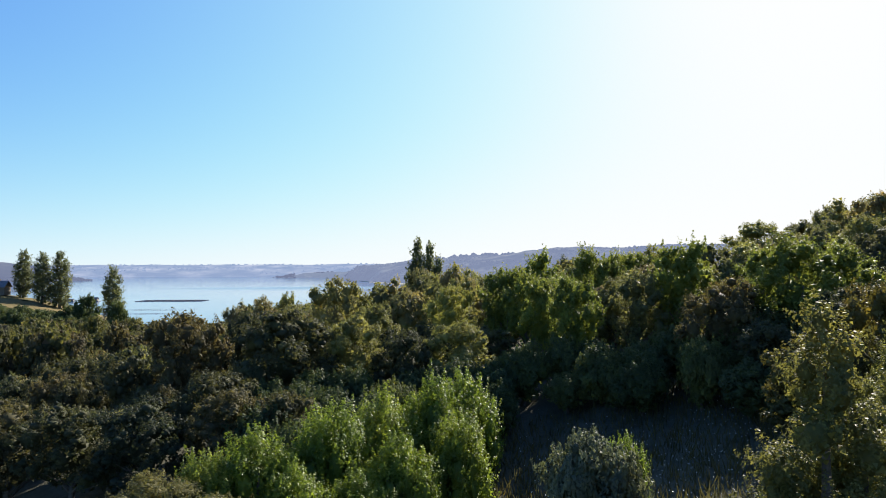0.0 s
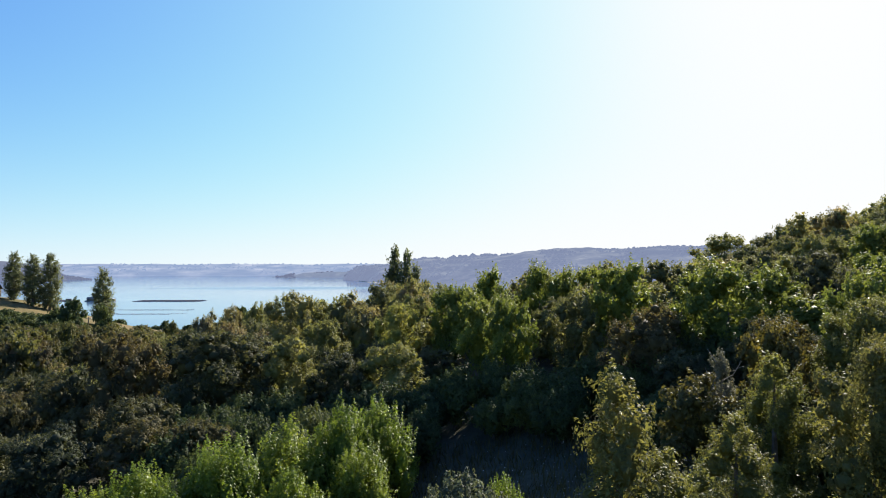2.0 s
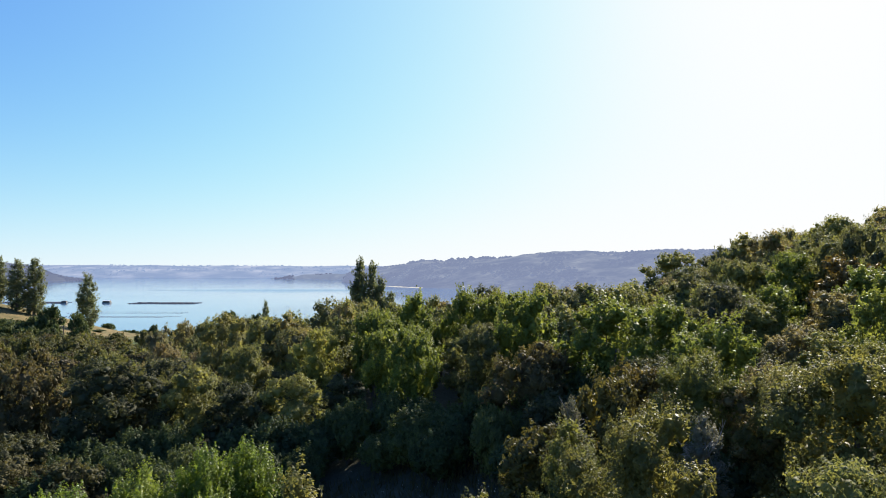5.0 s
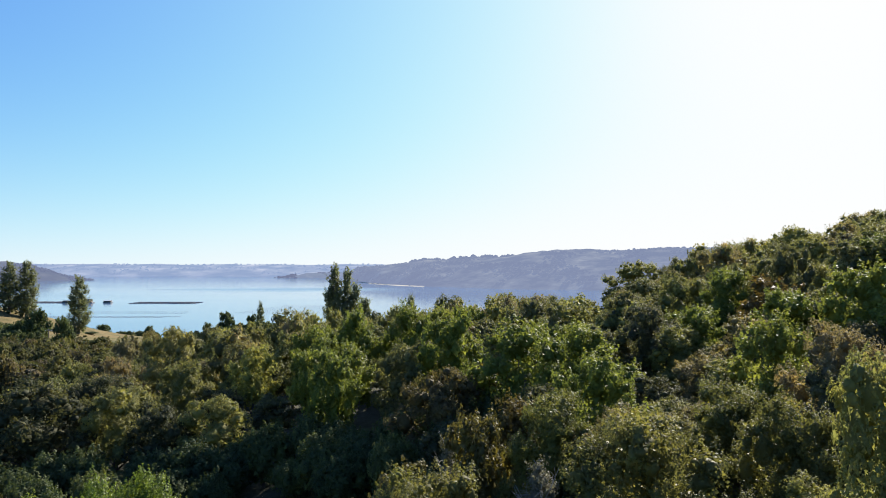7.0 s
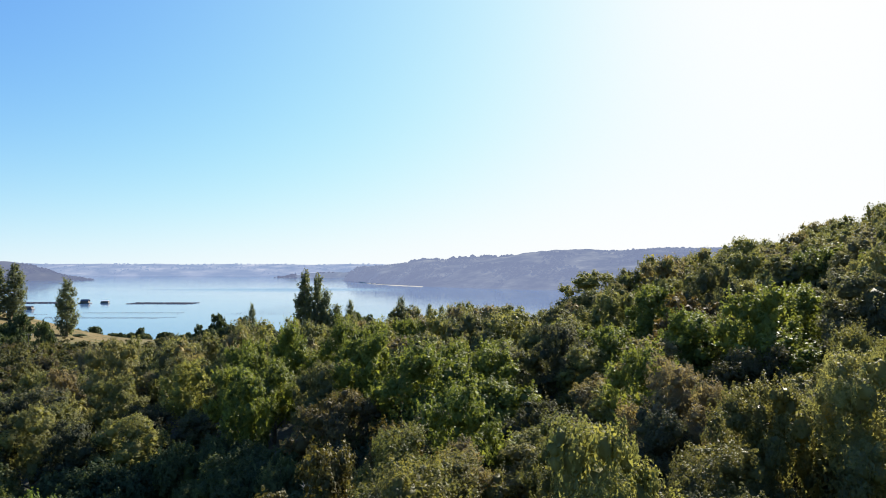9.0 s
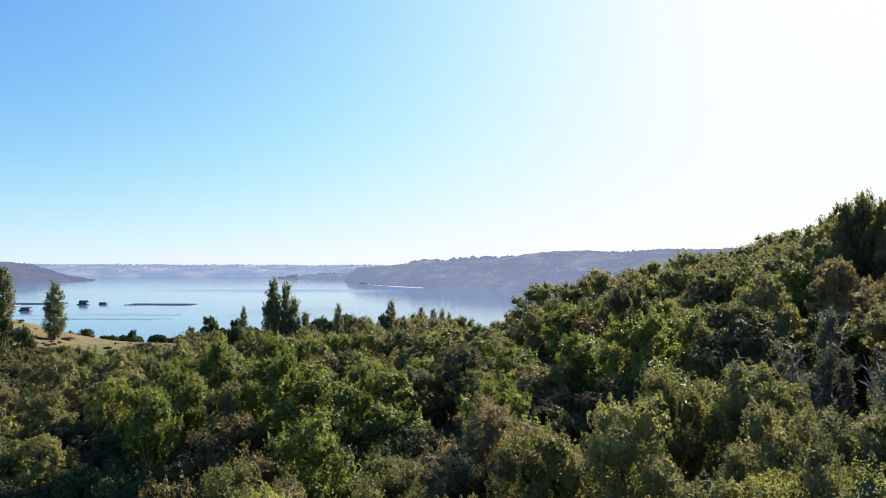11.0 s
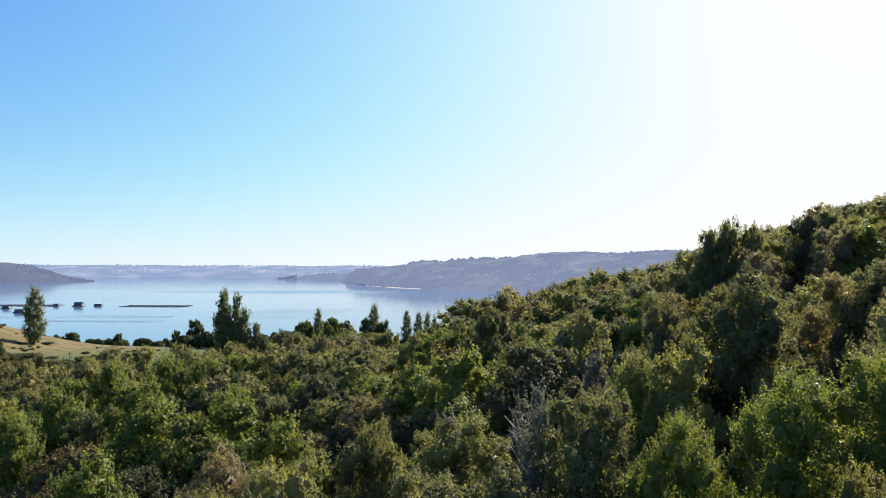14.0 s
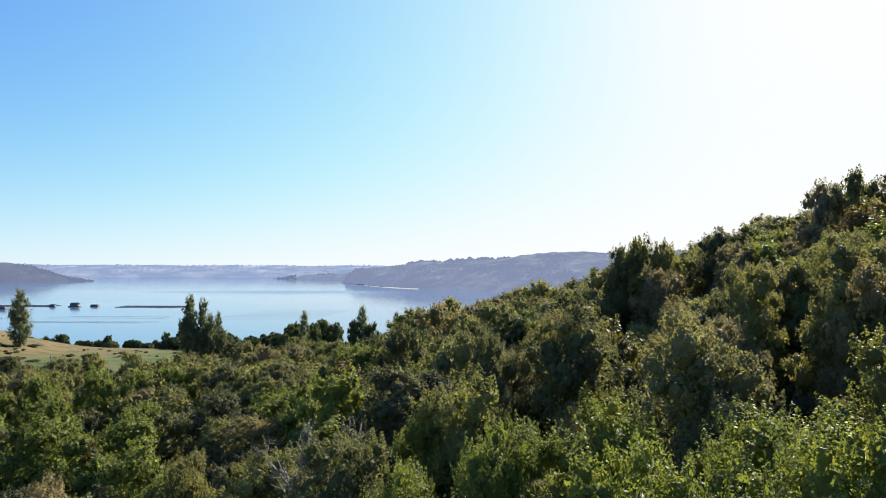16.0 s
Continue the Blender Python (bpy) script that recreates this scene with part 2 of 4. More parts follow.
# ---- lay of the land ----
CX = np.array([-300, -120, -60, -30, -12, 0, 10, 25, 33, 42, 50, 56, 63, 70, 80, 90, 130, 300], float)
CZ = np.array([-26, -19, -13, -8, -3.8, -2.3, -0.5, 1.4, 3.2, 5.2, 6.9, 8.6, 11.2, 13.4, 16.8, 20.2, 29, 34], float)


def smooth(a, b, v):
    t = np.clip((np.asarray(v, float) - a) / (b - a), 0, 1)
    return t * t * (3 - 2 * t)


def canopy(x, y):
    """Height of the tops of the wood."""
    return np.interp(x, CX, CZ) - (0.012 + 0.07 * smooth(52, 72, x)) * np.maximum(y - 62, 0) - 2.0 * smooth(-18, -26, x) * smooth(60, 80, y)


def land(x, y):
    """Height of the ground."""
    x, y = np.asarray(x, float), np.asarray(y, float)
    wood = canopy(x, np.minimum(y, 130)) - 7.5 - 3.0 * np.exp(-((x - 4) / 13) ** 2 - ((y - 35) / 13) ** 2)
    fall = 13 * np.tanh(np.maximum(-16 - x, 0) / 48) * (1 - smooth(165, 255, y))
    knoll = 18 * np.exp(-(np.maximum(x + 215, 0) / 56) ** 2 - ((y - 325) / 85) ** 2)
    field = -13 - 0.098 * (y - 145) - fall + knoll + 1.2 * np.sin(x / 23 + 1) * np.sin(y / 31)
    slope = wood - 0.17 * np.maximum(y - 112, 0)
    k = smooth(18, 45, x)
    beyond = np.maximum(field * (1 - k) + slope * k, -60)
    z = wood + (beyond - wood) * smooth(104, 142, y)
    return z + (-62 - z) * smooth(468, 545, y - 0.12 * np.abs(x + 60))


def axis(lo, hi, fine_lo, fine_hi, step, n):
    a = fine_lo - np.geomspace(1, fine_lo - lo + 1, n)[::-1] + 1
    b = fine_hi + np.geomspace(1, hi - fine_hi + 1, n) - 1
    return np.unique(np.concatenate([a, np.arange(fine_lo, fine_hi + 0.1, step), b]))


def mesh_from(name, verts, faces, mats, smooth_faces=False):
    me = bpy.data.meshes.new(name)
    verts, faces = np.asarray(verts, np.float32), np.asarray(faces, np.int32)
    me.vertices.add(len(verts))
    me.vertices.foreach_set("co", verts.ravel())
    me.loops.add(faces.size)
    me.loops.foreach_set("vertex_index", faces.ravel())
    me.polygons.add(len(faces))
    me.polygons.foreach_set("loop_start", np.arange(0, faces.size, faces.shape[1], dtype=np.int32))
    if smooth_faces:
        me.polygons.foreach_set("use_smooth", np.ones(len(faces), bool))
    me.update(calc_edges=True)
    me.validate()
    for m in mats if isinstance(mats, (list, tuple)) else [mats]:
        me.materials.append(m)
    return me


def sheet(name, X, Y, Z, mat):
    r, c = X.shape
    i = np.arange(r * c).reshape(r, c)
    f = np.stack([i[:-1, :-1], i[:-1, 1:], i[1:, 1:], i[1:, :-1]], -1).reshape(-1, 4)
    return mesh_from(name, np.stack([X, Y, Z], -1).reshape(-1, 3), f, mat, True)


gx, gy = axis(-4900, 4900, -240, 140, 2.5, 26), axis(-4900, 4900, -20, 420, 2.5, 26)
GX, GY = np.meshgrid(gx, gy)
GZ = land(GX, GY) + 0.25 * np.sin(GX * 0.9 + 2 * np.sin(GY * 0.31)) * np.sin(GY * 0.8) * (np.abs(GX) < 300)
tagged(new("ground", sheet("ground", GX, GY, GZ, GROUND)), "hilly ground with pasture, dry grass and dark forest litter", "ground", kind="structure")
WX, WY = np.meshgrid(np.linspace(-4950, 4950, 12), np.linspace(250, 4950, 12))
tagged(new("water", sheet("water", WX, WY, WX * 0 + SEA, WATER)), "calm pale blue inlet with faint wind streaks", "water", kind="structure")


def ridge(name, us, shore, back, tops, mat, label, rows=22, cols=220, rough=1.0, seed=0):
    """Far land as a rising sheet: for ways u = x / y, the shore's distance, the depth to the crest and the crest's height above the sea."""
    u = np.linspace(us[0], us[-1], cols)
    ys, yb, zt = (np.interp(u, us, k) for k in (shore, back, tops))
    v = np.linspace(0, 1.35, rows)[:, None]
    Y = ys + yb * v
    X = u * Y + 20
    H = np.where(v <= 1, np.sin(np.clip(v, 0, 1) * math.pi / 2) ** 0.9, 1 - 1.2 * (v - 1))
    wob = np.array([[noise.fractal((a * 0.004 + seed, b * 0.004, 0), 1.0, 2.0, 5) for a, b in zip(ra, rb)] for ra, rb in zip(X, Y)])
    fine = np.array([[noise.noise((a * 0.035, b * 0.03, seed)) for a, b in zip(ra, rb)] for ra, rb in zip(X, Y)])
    Z = SEA - 1.5 + (zt + 1.5) * H * (1 + 0.07 * wob * (v > 0.05)) + rough * fine * (v > 0.05)
    return tagged(new(name, sheet(name, X, Y, Z, mat)), label, "backdrop", kind="structure"), (X, Y, Z)


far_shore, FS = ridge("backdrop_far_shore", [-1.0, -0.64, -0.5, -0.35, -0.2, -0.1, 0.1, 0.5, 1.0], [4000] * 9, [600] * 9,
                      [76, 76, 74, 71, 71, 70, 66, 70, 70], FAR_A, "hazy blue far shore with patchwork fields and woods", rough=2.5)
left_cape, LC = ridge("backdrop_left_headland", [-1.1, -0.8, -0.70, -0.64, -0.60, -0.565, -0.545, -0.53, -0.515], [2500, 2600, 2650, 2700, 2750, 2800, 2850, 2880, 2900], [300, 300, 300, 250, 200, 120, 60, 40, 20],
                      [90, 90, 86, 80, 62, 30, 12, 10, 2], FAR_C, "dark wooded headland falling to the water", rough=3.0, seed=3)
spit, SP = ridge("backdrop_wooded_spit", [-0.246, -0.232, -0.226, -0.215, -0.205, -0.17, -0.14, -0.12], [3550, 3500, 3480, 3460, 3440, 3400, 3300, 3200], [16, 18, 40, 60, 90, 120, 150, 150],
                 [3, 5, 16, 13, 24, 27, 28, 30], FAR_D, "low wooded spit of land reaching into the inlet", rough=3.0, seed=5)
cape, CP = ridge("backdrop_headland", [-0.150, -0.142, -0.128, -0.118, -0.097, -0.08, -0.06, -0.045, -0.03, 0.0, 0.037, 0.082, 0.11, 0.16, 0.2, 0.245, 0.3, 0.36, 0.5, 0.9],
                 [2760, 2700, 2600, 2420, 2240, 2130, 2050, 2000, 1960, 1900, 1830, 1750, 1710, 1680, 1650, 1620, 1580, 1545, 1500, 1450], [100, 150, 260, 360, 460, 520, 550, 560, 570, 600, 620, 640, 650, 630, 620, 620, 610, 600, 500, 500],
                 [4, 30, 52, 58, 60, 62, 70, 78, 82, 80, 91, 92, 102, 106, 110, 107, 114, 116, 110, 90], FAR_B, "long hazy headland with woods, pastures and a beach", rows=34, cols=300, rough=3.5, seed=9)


# ---- plants ----
def part(name, me, parent, label=""):
    ob = new(name, me)
    ob.parent = parent
    return tagged(ob, label)


def unit(v):
    return v / np.maximum(np.linalg.norm(v, axis=-1, keepdims=True), 1e-6)


def leaf_blades(rng, pos, nrm, length, wide=0.85):
    """Pointed leaves at pos, facing nrm."""
    n = len(pos)
    along = unit(np.cross(nrm, rng.normal(size=(n, 3))))
    side = unit(np.cross(nrm, along))
    L = (length * rng.uniform(0.65, 1.25, n))[:, None]
    a = pos - along * L * 0.5 + side * L * wide * 0.5
    b = pos - along * L * 0.5 - side * L * wide * 0.5 + nrm * L * 0.12
    c = pos + along * L * 0.55 - nrm * L * 0.1
    return np.stack([a, b, c], 1).reshape(-1, 3), np.arange(3 * n).reshape(-1, 3)


def foliage(rng, lobes, count, length, tuft=0.32, tuft_share=0.68, rise=1.0, per=40):
    """Leaves over the outside of a heap of ellipsoids, gathered in tufts, with dark gaps between."""
    lobes = np.asarray(lobes, float)
    w = lobes[:, 3] * lobes[:, 5]
    nt = max(20, int(count * tuft_share / per))

    def shell(k, lo, hi):
        idx = rng.choice(len(lobes), k, p=w / w.sum())
        d = unit(rng.normal(size=(k, 3)) + np.array([0, 0, 0.35]))
        d[:, 2] = np.where(d[:, 2] < -0.25, -d[:, 2], d[:, 2])
        p = lobes[idx, :3] + lobes[idx, 3:] * d * rng.uniform(lo, hi, k)[:, None]
        q = (p[:, None, :] - lobes[None, :, :3]) / lobes[None, :, 3:]
        return p[(np.linalg.norm(q, axis=2) < 0.8).sum(1) == 0], d[(np.linalg.norm(q, axis=2) < 0.8).sum(1) == 0]

    c, cd = shell(nt * 3, 0.86, 1.12)
    c, cd = c[:nt], cd[:nt]
    size = tuft * rng.uniform(0.6, 1.4, len(c))
    k = rng.integers(0, len(c), int(count * tuft_share))
    # each tuft is a pointed shoot, its axis between upright and outward
    ax = unit(cd * 0.55 + rng.normal(size=cd.shape) * 0.15 + [0, 0, 0.75])
    e1 = unit(np.cross(ax, [0.36, 0.93, 0.07]))
    e2 = np.cross(ax, e1)
    h, a = rng.uniform(0, 1, len(k)) ** 1.25, rng.uniform(0, 2 * math.pi, len(k))
    r = (1.05 - h) * rng.uniform(0.7, 1.15, len(k)) * size[k]
    out = np.cos(a)[:, None] * e1[k] + np.sin(a)[:, None] * e2[k]
    p1 = c[k] + out * r[:, None] + ax[k] * ((h * 2.1 - 0.6) * size[k] * rise)[:, None]
    d1 = unit(out * 0.5 + ax[k] * 0.35 + cd[k] * 0.7 + rng.normal(size=(len(k), 3)) * 0.26)
    p2, d2 = shell(int(count * (1 - tuft_share) * 1.6), 0.7, 1.0)
    d2 = unit(d2 + rng.normal(size=d2.shape) * 0.4)
    return leaf_blades(rng, np.concatenate([p1, p2]), np.concatenate([d1, d2]), np.full(len(p1) + len(p2), length))


def tube(points, radii, sides=6):
    """A tapered limb along points."""
    pts = [np.asarray(q, float) for q in points]
    v, f = [], []
    for i, (q, r) in enumerate(zip(pts, radii)):
        d = unit(pts[min(i + 1, len(pts) - 1)] - pts[max(i - 1, 0)])
        s = unit(np.cross(d, [0.31, 0.95, 0.05]))
        t = np.cross(d, s)
        for k in range(sides):
            a = 2 * math.pi * k / sides
            v.append(q + r * (math.cos(a) * s + math.sin(a) * t))
        if i:
            for k in range(sides):
                f.append([(i - 1) * sides + k, (i - 1) * sides + (k + 1) % sides, i * sides + (k + 1) % sides, i * sides + k])
    return np.array(v), np.array(f)


def joined(name, pieces, mats):
    v, f, n = [], [], 0
    for a, b in pieces:
        v.append(a), f.append(b + n)
        n += len(a)
    return mesh_from(name, np.concatenate(v), np.concatenate(f), mats)


def grown_on(pieces):
    """Ties every limb to the stem that it grows from, so that the wood is one body."""
    stem, out, n = pieces[0][0], [pieces[0]], len(pieces[0][0])
    for v, f in pieces[1:]:
        i = int(np.argmin(np.linalg.norm(stem - v[0], axis=1)))
        j = i + 1 if (i + 1) % 6 else i - 5
        out.append((v, np.concatenate([f, [[i - n, j - n, 1, 0]]])))
        n += len(v)
    return out


def clumps(rng, lobes, scale, detail):
    """The dense heart of every bough and clump, with an uneven outside that the outer leaves cover."""
    bm = bmesh.new()
    bmesh.ops.create_icosphere(bm, subdivisions=detail, radius=1)
    ball = unit(np.array([q.co for q in bm.verts]))
    tri = np.array([[q.index for q in fc.verts] for fc in bm.faces])
    bm.free()
    v, f = [], []
    for k, (x, y, z, rx, ry, rz) in enumerate(lobes):
        v.append(ball * (scale * rng.uniform(0.72, 1.18, (len(ball), 1))) * [rx, ry, rz] + [x, y, z])
        f.append(tri + k * len(ball))
    return np.concatenate(v), np.concatenate(f)


def inner_leaves(rng, lobes, count, length):
    """Leaves on the twigs inside a crown, larger clumps of them, which close it to the light."""
    lobes = np.asarray(lobes, float)
    w = lobes[:, 3] * lobes[:, 4] * lobes[:, 5]
    i = rng.choice(len(lobes), count, p=w / w.sum())
    pos = lobes[i, :3] + lobes[i, 3:] * unit(rng.normal(size=(count, 3))) * (rng.uniform(0.03, 0.68, count) ** 0.5)[:, None]
    return leaf_blades(rng, pos, unit(rng.normal(size=(count, 3)) + [0, 0, 0.4]), np.full(count, length * 2.0), 1.0)


def tree(name, seed, height, width, leaves, length, mat, label, category="tree", shape="round", tuft=0.32, rise=1.0, group="", per=40, trunks=1, bark=BARK, twigs=0, fill=0.24, heart=0.58):
    """A tree as trunk with limbs and a crown; its foot at the origin."""
    rng = np.random.default_rng(seed)
    lobes, limbs = [], []
    if shape == "column":
        # a tall narrow stem of leafy clumps, broadest low down
        for i in range(44):
            t = (i + 0.5) / 44
            a, w = i * 2.4 + rng.uniform(-0.5, 0.5), width * min(1.0, 0.6 + 2.2 * t) * (1.0 - 0.62 * (max(0, t - 0.5) / 0.5) ** 1.4)
            d, r = 0.27 * w * rng.uniform(0.5, 1.15), w * rng.uniform(0.19, 0.27)
            lobes.append([d * math.cos(a), d * math.sin(a), height * (0.02 + 0.90 * t) * rng.uniform(0.97, 1.03), r, r, height * rng.uniform(0.055, 0.085)])
    elif shape == "cone":
        # a young tree with a pointed top and short upright side shoots
        for i in range(20):
            t = (i + 0.5) / 20
            a = i * 2.4 + rng.uniform(-0.5, 0.5)
            d = width * 0.5 * (1 - t) ** 0.75 * rng.uniform(0.45, 0.85)
            r = width * (0.17 - 0.10 * t) * rng.uniform(0.8, 1.2)
            lobes.append([d * math.cos(a), d * math.sin(a), height * (0.14 + 0.80 * t) * rng.uniform(0.94, 1.03), r, r, r * rng.uniform(1.1, 1.7)])
    elif shape == "shoots":
        for i in range(14):
            a, k = i * 2.4 + rng.uniform(-0.5, 0.5), math.sqrt((i + 0.2) / 14) * 0.82
            d = width / 2 * k
            h = height * (0.97 - 0.42 * k * k) * rng.uniform(0.86, 1.0)
            lobes.append([d * math.cos(a), d * math.sin(a), h * 0.62, width * 0.145, width * 0.145, h * 0.33])
            lobes.append([d * math.cos(a) * 1.1, d * math.sin(a) * 1.1, h * 0.34, width * 0.15, width * 0.15, h * 0.32])
        lobes.append([0, 0, height * 0.40, width * 0.36, width * 0.36, height * 0.33])
    elif shape == "bush":
        for i in range(13):
            a, k = i * 2.4 + rng.uniform(-0.4, 0.4), math.sqrt((i + 0.3) / 13)
            d, r = width * 0.36 * k, width * rng.uniform(0.15, 0.21)
            lobes.append([d * math.cos(a), d * math.sin(a), height * (0.22 + 0.5 * math.sqrt(1 - 0.9 * k * k)) * rng.uniform(0.88, 1.04), r, r, height * 0.24])
        lobes.append([0, 0, height * 0.3, width * 0.36, width * 0.36, height * 0.3])
    else:
        # a dome of rounded boughs, each carrying smaller leafy clumps on its outer and upper side
        top = rng.uniform(0.74, 0.80)
        lobes.append([0, 0, height * (top - 0.08), width * 0.22, width * 0.22, height * 0.15])
        lobes.append([0, 0, height * 0.45, width * 0.33, width * 0.33, height * 0.30])
        for i in range(14):
            a, t = i * 2.4 + rng.uniform(-0.5, 0.5), (i + 0.5) / 14
            d = width * 0.40 * math.sqrt(1 - ((t - 0.4) / 0.64) ** 2) * rng.uniform(0.7, 1.0)
            r = width * rng.uniform(0.11, 0.18)
            lobes.append([d * math.cos(a), d * math.sin(a), height * (0.18 + (top - 0.18) * t) * rng.uniform(0.93, 1.06), r, r, r * rng.uniform(0.8, 1.2)])
        for i in range(72):
            x, y, z, rx, ry, rz = lobes[0 if i % 9 == 0 else 2 + i % 14]
            d = unit(np.array([x, y, 0]) / (width * 0.4) + [0, 0, 0.55] + rng.normal(size=3) * 0.55)
            r = width * rng.uniform(0.05, 0.10)
            lobes.append([x + rx * 0.85 * d[0], y + ry * 0.85 * d[1], z + rz * 0.85 * d[2], r, r, r * rng.uniform(0.7, 1.0)])
        tall = 0.95 * height / max(q[2] + q[5] for q in lobes)
        lobes = [[x, y, z * tall, rx, ry, rz * tall] for x, y, z, rx, ry, rz in lobes]
    root = new(name)
    root.empty_display_size = 0.5
    tagged(root, label, category, group)
    pieces = []
    for k in range(trunks):
        ox, oy = (0, 0) if k == 0 else (rng.normal() * width * 0.13, rng.normal() * width * 0.13)
        r0 = 0.018 * height + 0.03
        pts = [(ox * 0.1, oy * 0.1, -0.6), (ox * 0.5, oy * 0.5, height * 0.2), (ox + rng.normal() * 0.05, oy + rng.normal() * 0.05, height * 0.45), (ox * 1.1, oy * 1.1, height * (0.78 if trunks == 1 else 0.6))]
        pieces.append(tube(pts, [r0 * 1.25, r0, r0 * 0.65, r0 * 0.2]))
    for lb in lobes[:0 if shape == "cone" else 9]:
        z0 = max(height * 0.12, lb[2] * 0.45)
        pieces.append(tube([(0, 0, z0), (lb[0] * 0.5, lb[1] * 0.5, (z0 + lb[2]) / 2 + 0.1), tuple(lb[:3])], [r0 * 0.5, r0 * 0.3, r0 * 0.1], 5))
    for k in range(twigs):
        # bare pale sprays that stand out beyond the leaves
        a, e = rng.uniform(0, 2 * math.pi), rng.uniform(0.35, 1.25)
        d = np.array([math.cos(a) * math.cos(e), math.sin(a) * math.cos(e), math.sin(e)])
        z0 = height * rng.uniform(0.3, 0.8)
        reach = width * rng.uniform(0.4, 0.62) * (1.15 - 0.5 * z0 / height)
        p0 = np.array([0, 0, z0])
        mid = p0 + d * reach * 0.6 + rng.normal(size=3) * 0.1
        tip = p0 + d * reach + [0, 0, 0.35] + rng.normal(size=3) * 0.12
        pieces.append(tube([p0, mid, tip], [0.035, 0.022, 0.01], 4))
        for _ in range(3):
            q0 = mid + (tip - mid) * rng.uniform(0.1, 0.7)
            pieces.append(tube([q0, q0 + (unit(d + rng.normal(size=3) * 0.7) * rng.uniform(0.3, 0.7))], [0.016, 0.008], 4))
    part("trunk", joined("trunk", grown_on(pieces), bark), root)
    v, f = foliage(rng, lobes, leaves, length, tuft, rise=rise, per=per)
    me = joined("crown", [(v, f), inner_leaves(rng, lobes, int(leaves * fill), length), clumps(rng, lobes, heart, 2 if leaves > 12000 else 1)], [mat])
    part("crown", me, root)
    return root


class Kind:
    """A few trees of one kind; the first of each is placed itself, later ones are copies."""

    def __init__(self, count, name, seed, height, width, *args, **more):
        self.height, self.width, self.turn = height, width, 0
        self.pool = [tree(name, seed + k, height, width, *args, **more) for k in range(count)]
        self.free = list(self.pool)

    def put(self, x, y, top=None, height=None, width=None, z=None, label=""):
        g = float(land(x, y)) - 0.1 if z is None else z
        h = height if top is None else max(1.0, top - g)
        w = (width or self.width * h / self.height) / self.width
        proto = self.pool[self.turn % len(self.pool)]
        self.turn += 1
        m = Matrix.LocRotScale((x, y, g), Euler((0, 0, (self.turn * 2.399) % 6.283)), (w, w, h / self.height))
        if proto in self.free:
            self.free.remove(proto)
            proto.matrix_basis = m
            ob = proto
        else:
            scale = proto.scale.copy()
            ob = copy_thing(proto, m @ Matrix.Diagonal((1 / scale[0], 1 / scale[1], 1 / scale[2], 1)))
        return tagged(ob, label)


class Mass:
    """A far wood: many trees that nobody could count, gathered into one mesh."""

    def __init__(self, count, seed, height, width, leaves, length, mat, **more):
        protos = [tree("far_tree", seed + k, height, width, leaves, length, mat, "", **more) for k in range(count)]
        self.height, self.width, self.mat, self.turn, self.got = height, width, mat, 0, []
        self.shapes = []
        for q in protos:
            both = []
            for piece in ("crown", "trunk"):
                ob = [c for c in q.children if c.name.startswith(piece)][0]
                co = np.empty(len(ob.data.vertices) * 3, np.float32)
                ob.data.vertices.foreach_get("co", co)
                fi = np.empty(len(ob.data.loops), np.int32)
                ob.data.loops.foreach_get("vertex_index", fi)
                fi = fi.reshape(-1, ob.data.polygons[0].loop_total)
                if fi.shape[1] == 4:
                    fi = np.concatenate([fi[:, [0, 1, 2]], fi[:, [0, 2, 3]]])
                both.append((co.reshape(-1, 3), fi, np.full(len(fi), 0 if piece == "crown" else 1, np.int32)))
                bpy.data.objects.remove(ob)
            bpy.data.objects.remove(q)
            self.shapes.append(both)

    def put(self, x, y, top=None, height=None, width=None):
        g = float(land(x, y)) - 0.1
        h = height if top is None else max(1.0, top - g)
        w = (width or self.width * h / self.height) / self.width
        a = (self.turn * 2.399) % 6.283
        self.turn += 1
        R = np.array([[math.cos(a), math.sin(a), 0], [-math.sin(a), math.cos(a), 0], [0, 0, 1]]) 
        for v, f, mi in self.shapes[self.turn % len(self.shapes)]:
            self.got.append(((v * [w, w, h / self.height]) @ R + [x, y, g], f, mi))

    def build(self, name, label, category):
        me = joined(name, [q[:2] for q in self.got], [self.mat, BARK])
        me.polygons.foreach_set("material_index", np.concatenate([q[2] for q in self.got]))
        return tagged(new(name, me), label, category, kind="stuff")


FOREST = "evergreen forest tree with small glossy dark green leaves"
near_tree = Kind(7, "forest_tree", 100, 8, 5.2, 19000, 0.072, LEAF_FOREST, FOREST, group="hillside forest trees", tuft=0.2, per=52, rise=0.75, fill=0.36, heart=0.5)
mid_tree = Kind(8, "forest_tree", 200, 8, 5.4, 8600, 0.115, LEAF_FOREST, FOREST, group="hillside forest trees", tuft=0.24, per=36, rise=0.7)
far_tree = Mass(8, 300, 8, 5.8, 3000, 0.17, LEAF_FAR, tuft=0.33, per=18, rise=0.8)
dark_tree = Kind(4, "forest_tree", 240, 8, 6.5, 8600, 0.125, LEAF_DARK, "broad dark evergreen tree with an olive tinged top", group="hillside forest trees", tuft=0.28, per=30, rise=0.9)
near_shoots = Kind(4, "leafy_sapling", 400, 6, 4.2, 15500, 0.100, LEAF_BRIGHT, "bright green leafy tree with upright sunlit shoots", group="bright green saplings", shape="shoots", tuft=0.20, rise=1.7, per=42, trunks=4)
mid_shoots = Kind(4, "leafy_sapling", 420, 7, 4.6, 5600, 0.14, LEAF_LIGHT, "light green leafy tree with upright shoots", group="light green saplings", tuft=0.25, rise=1.35, per=28, trunks=3)
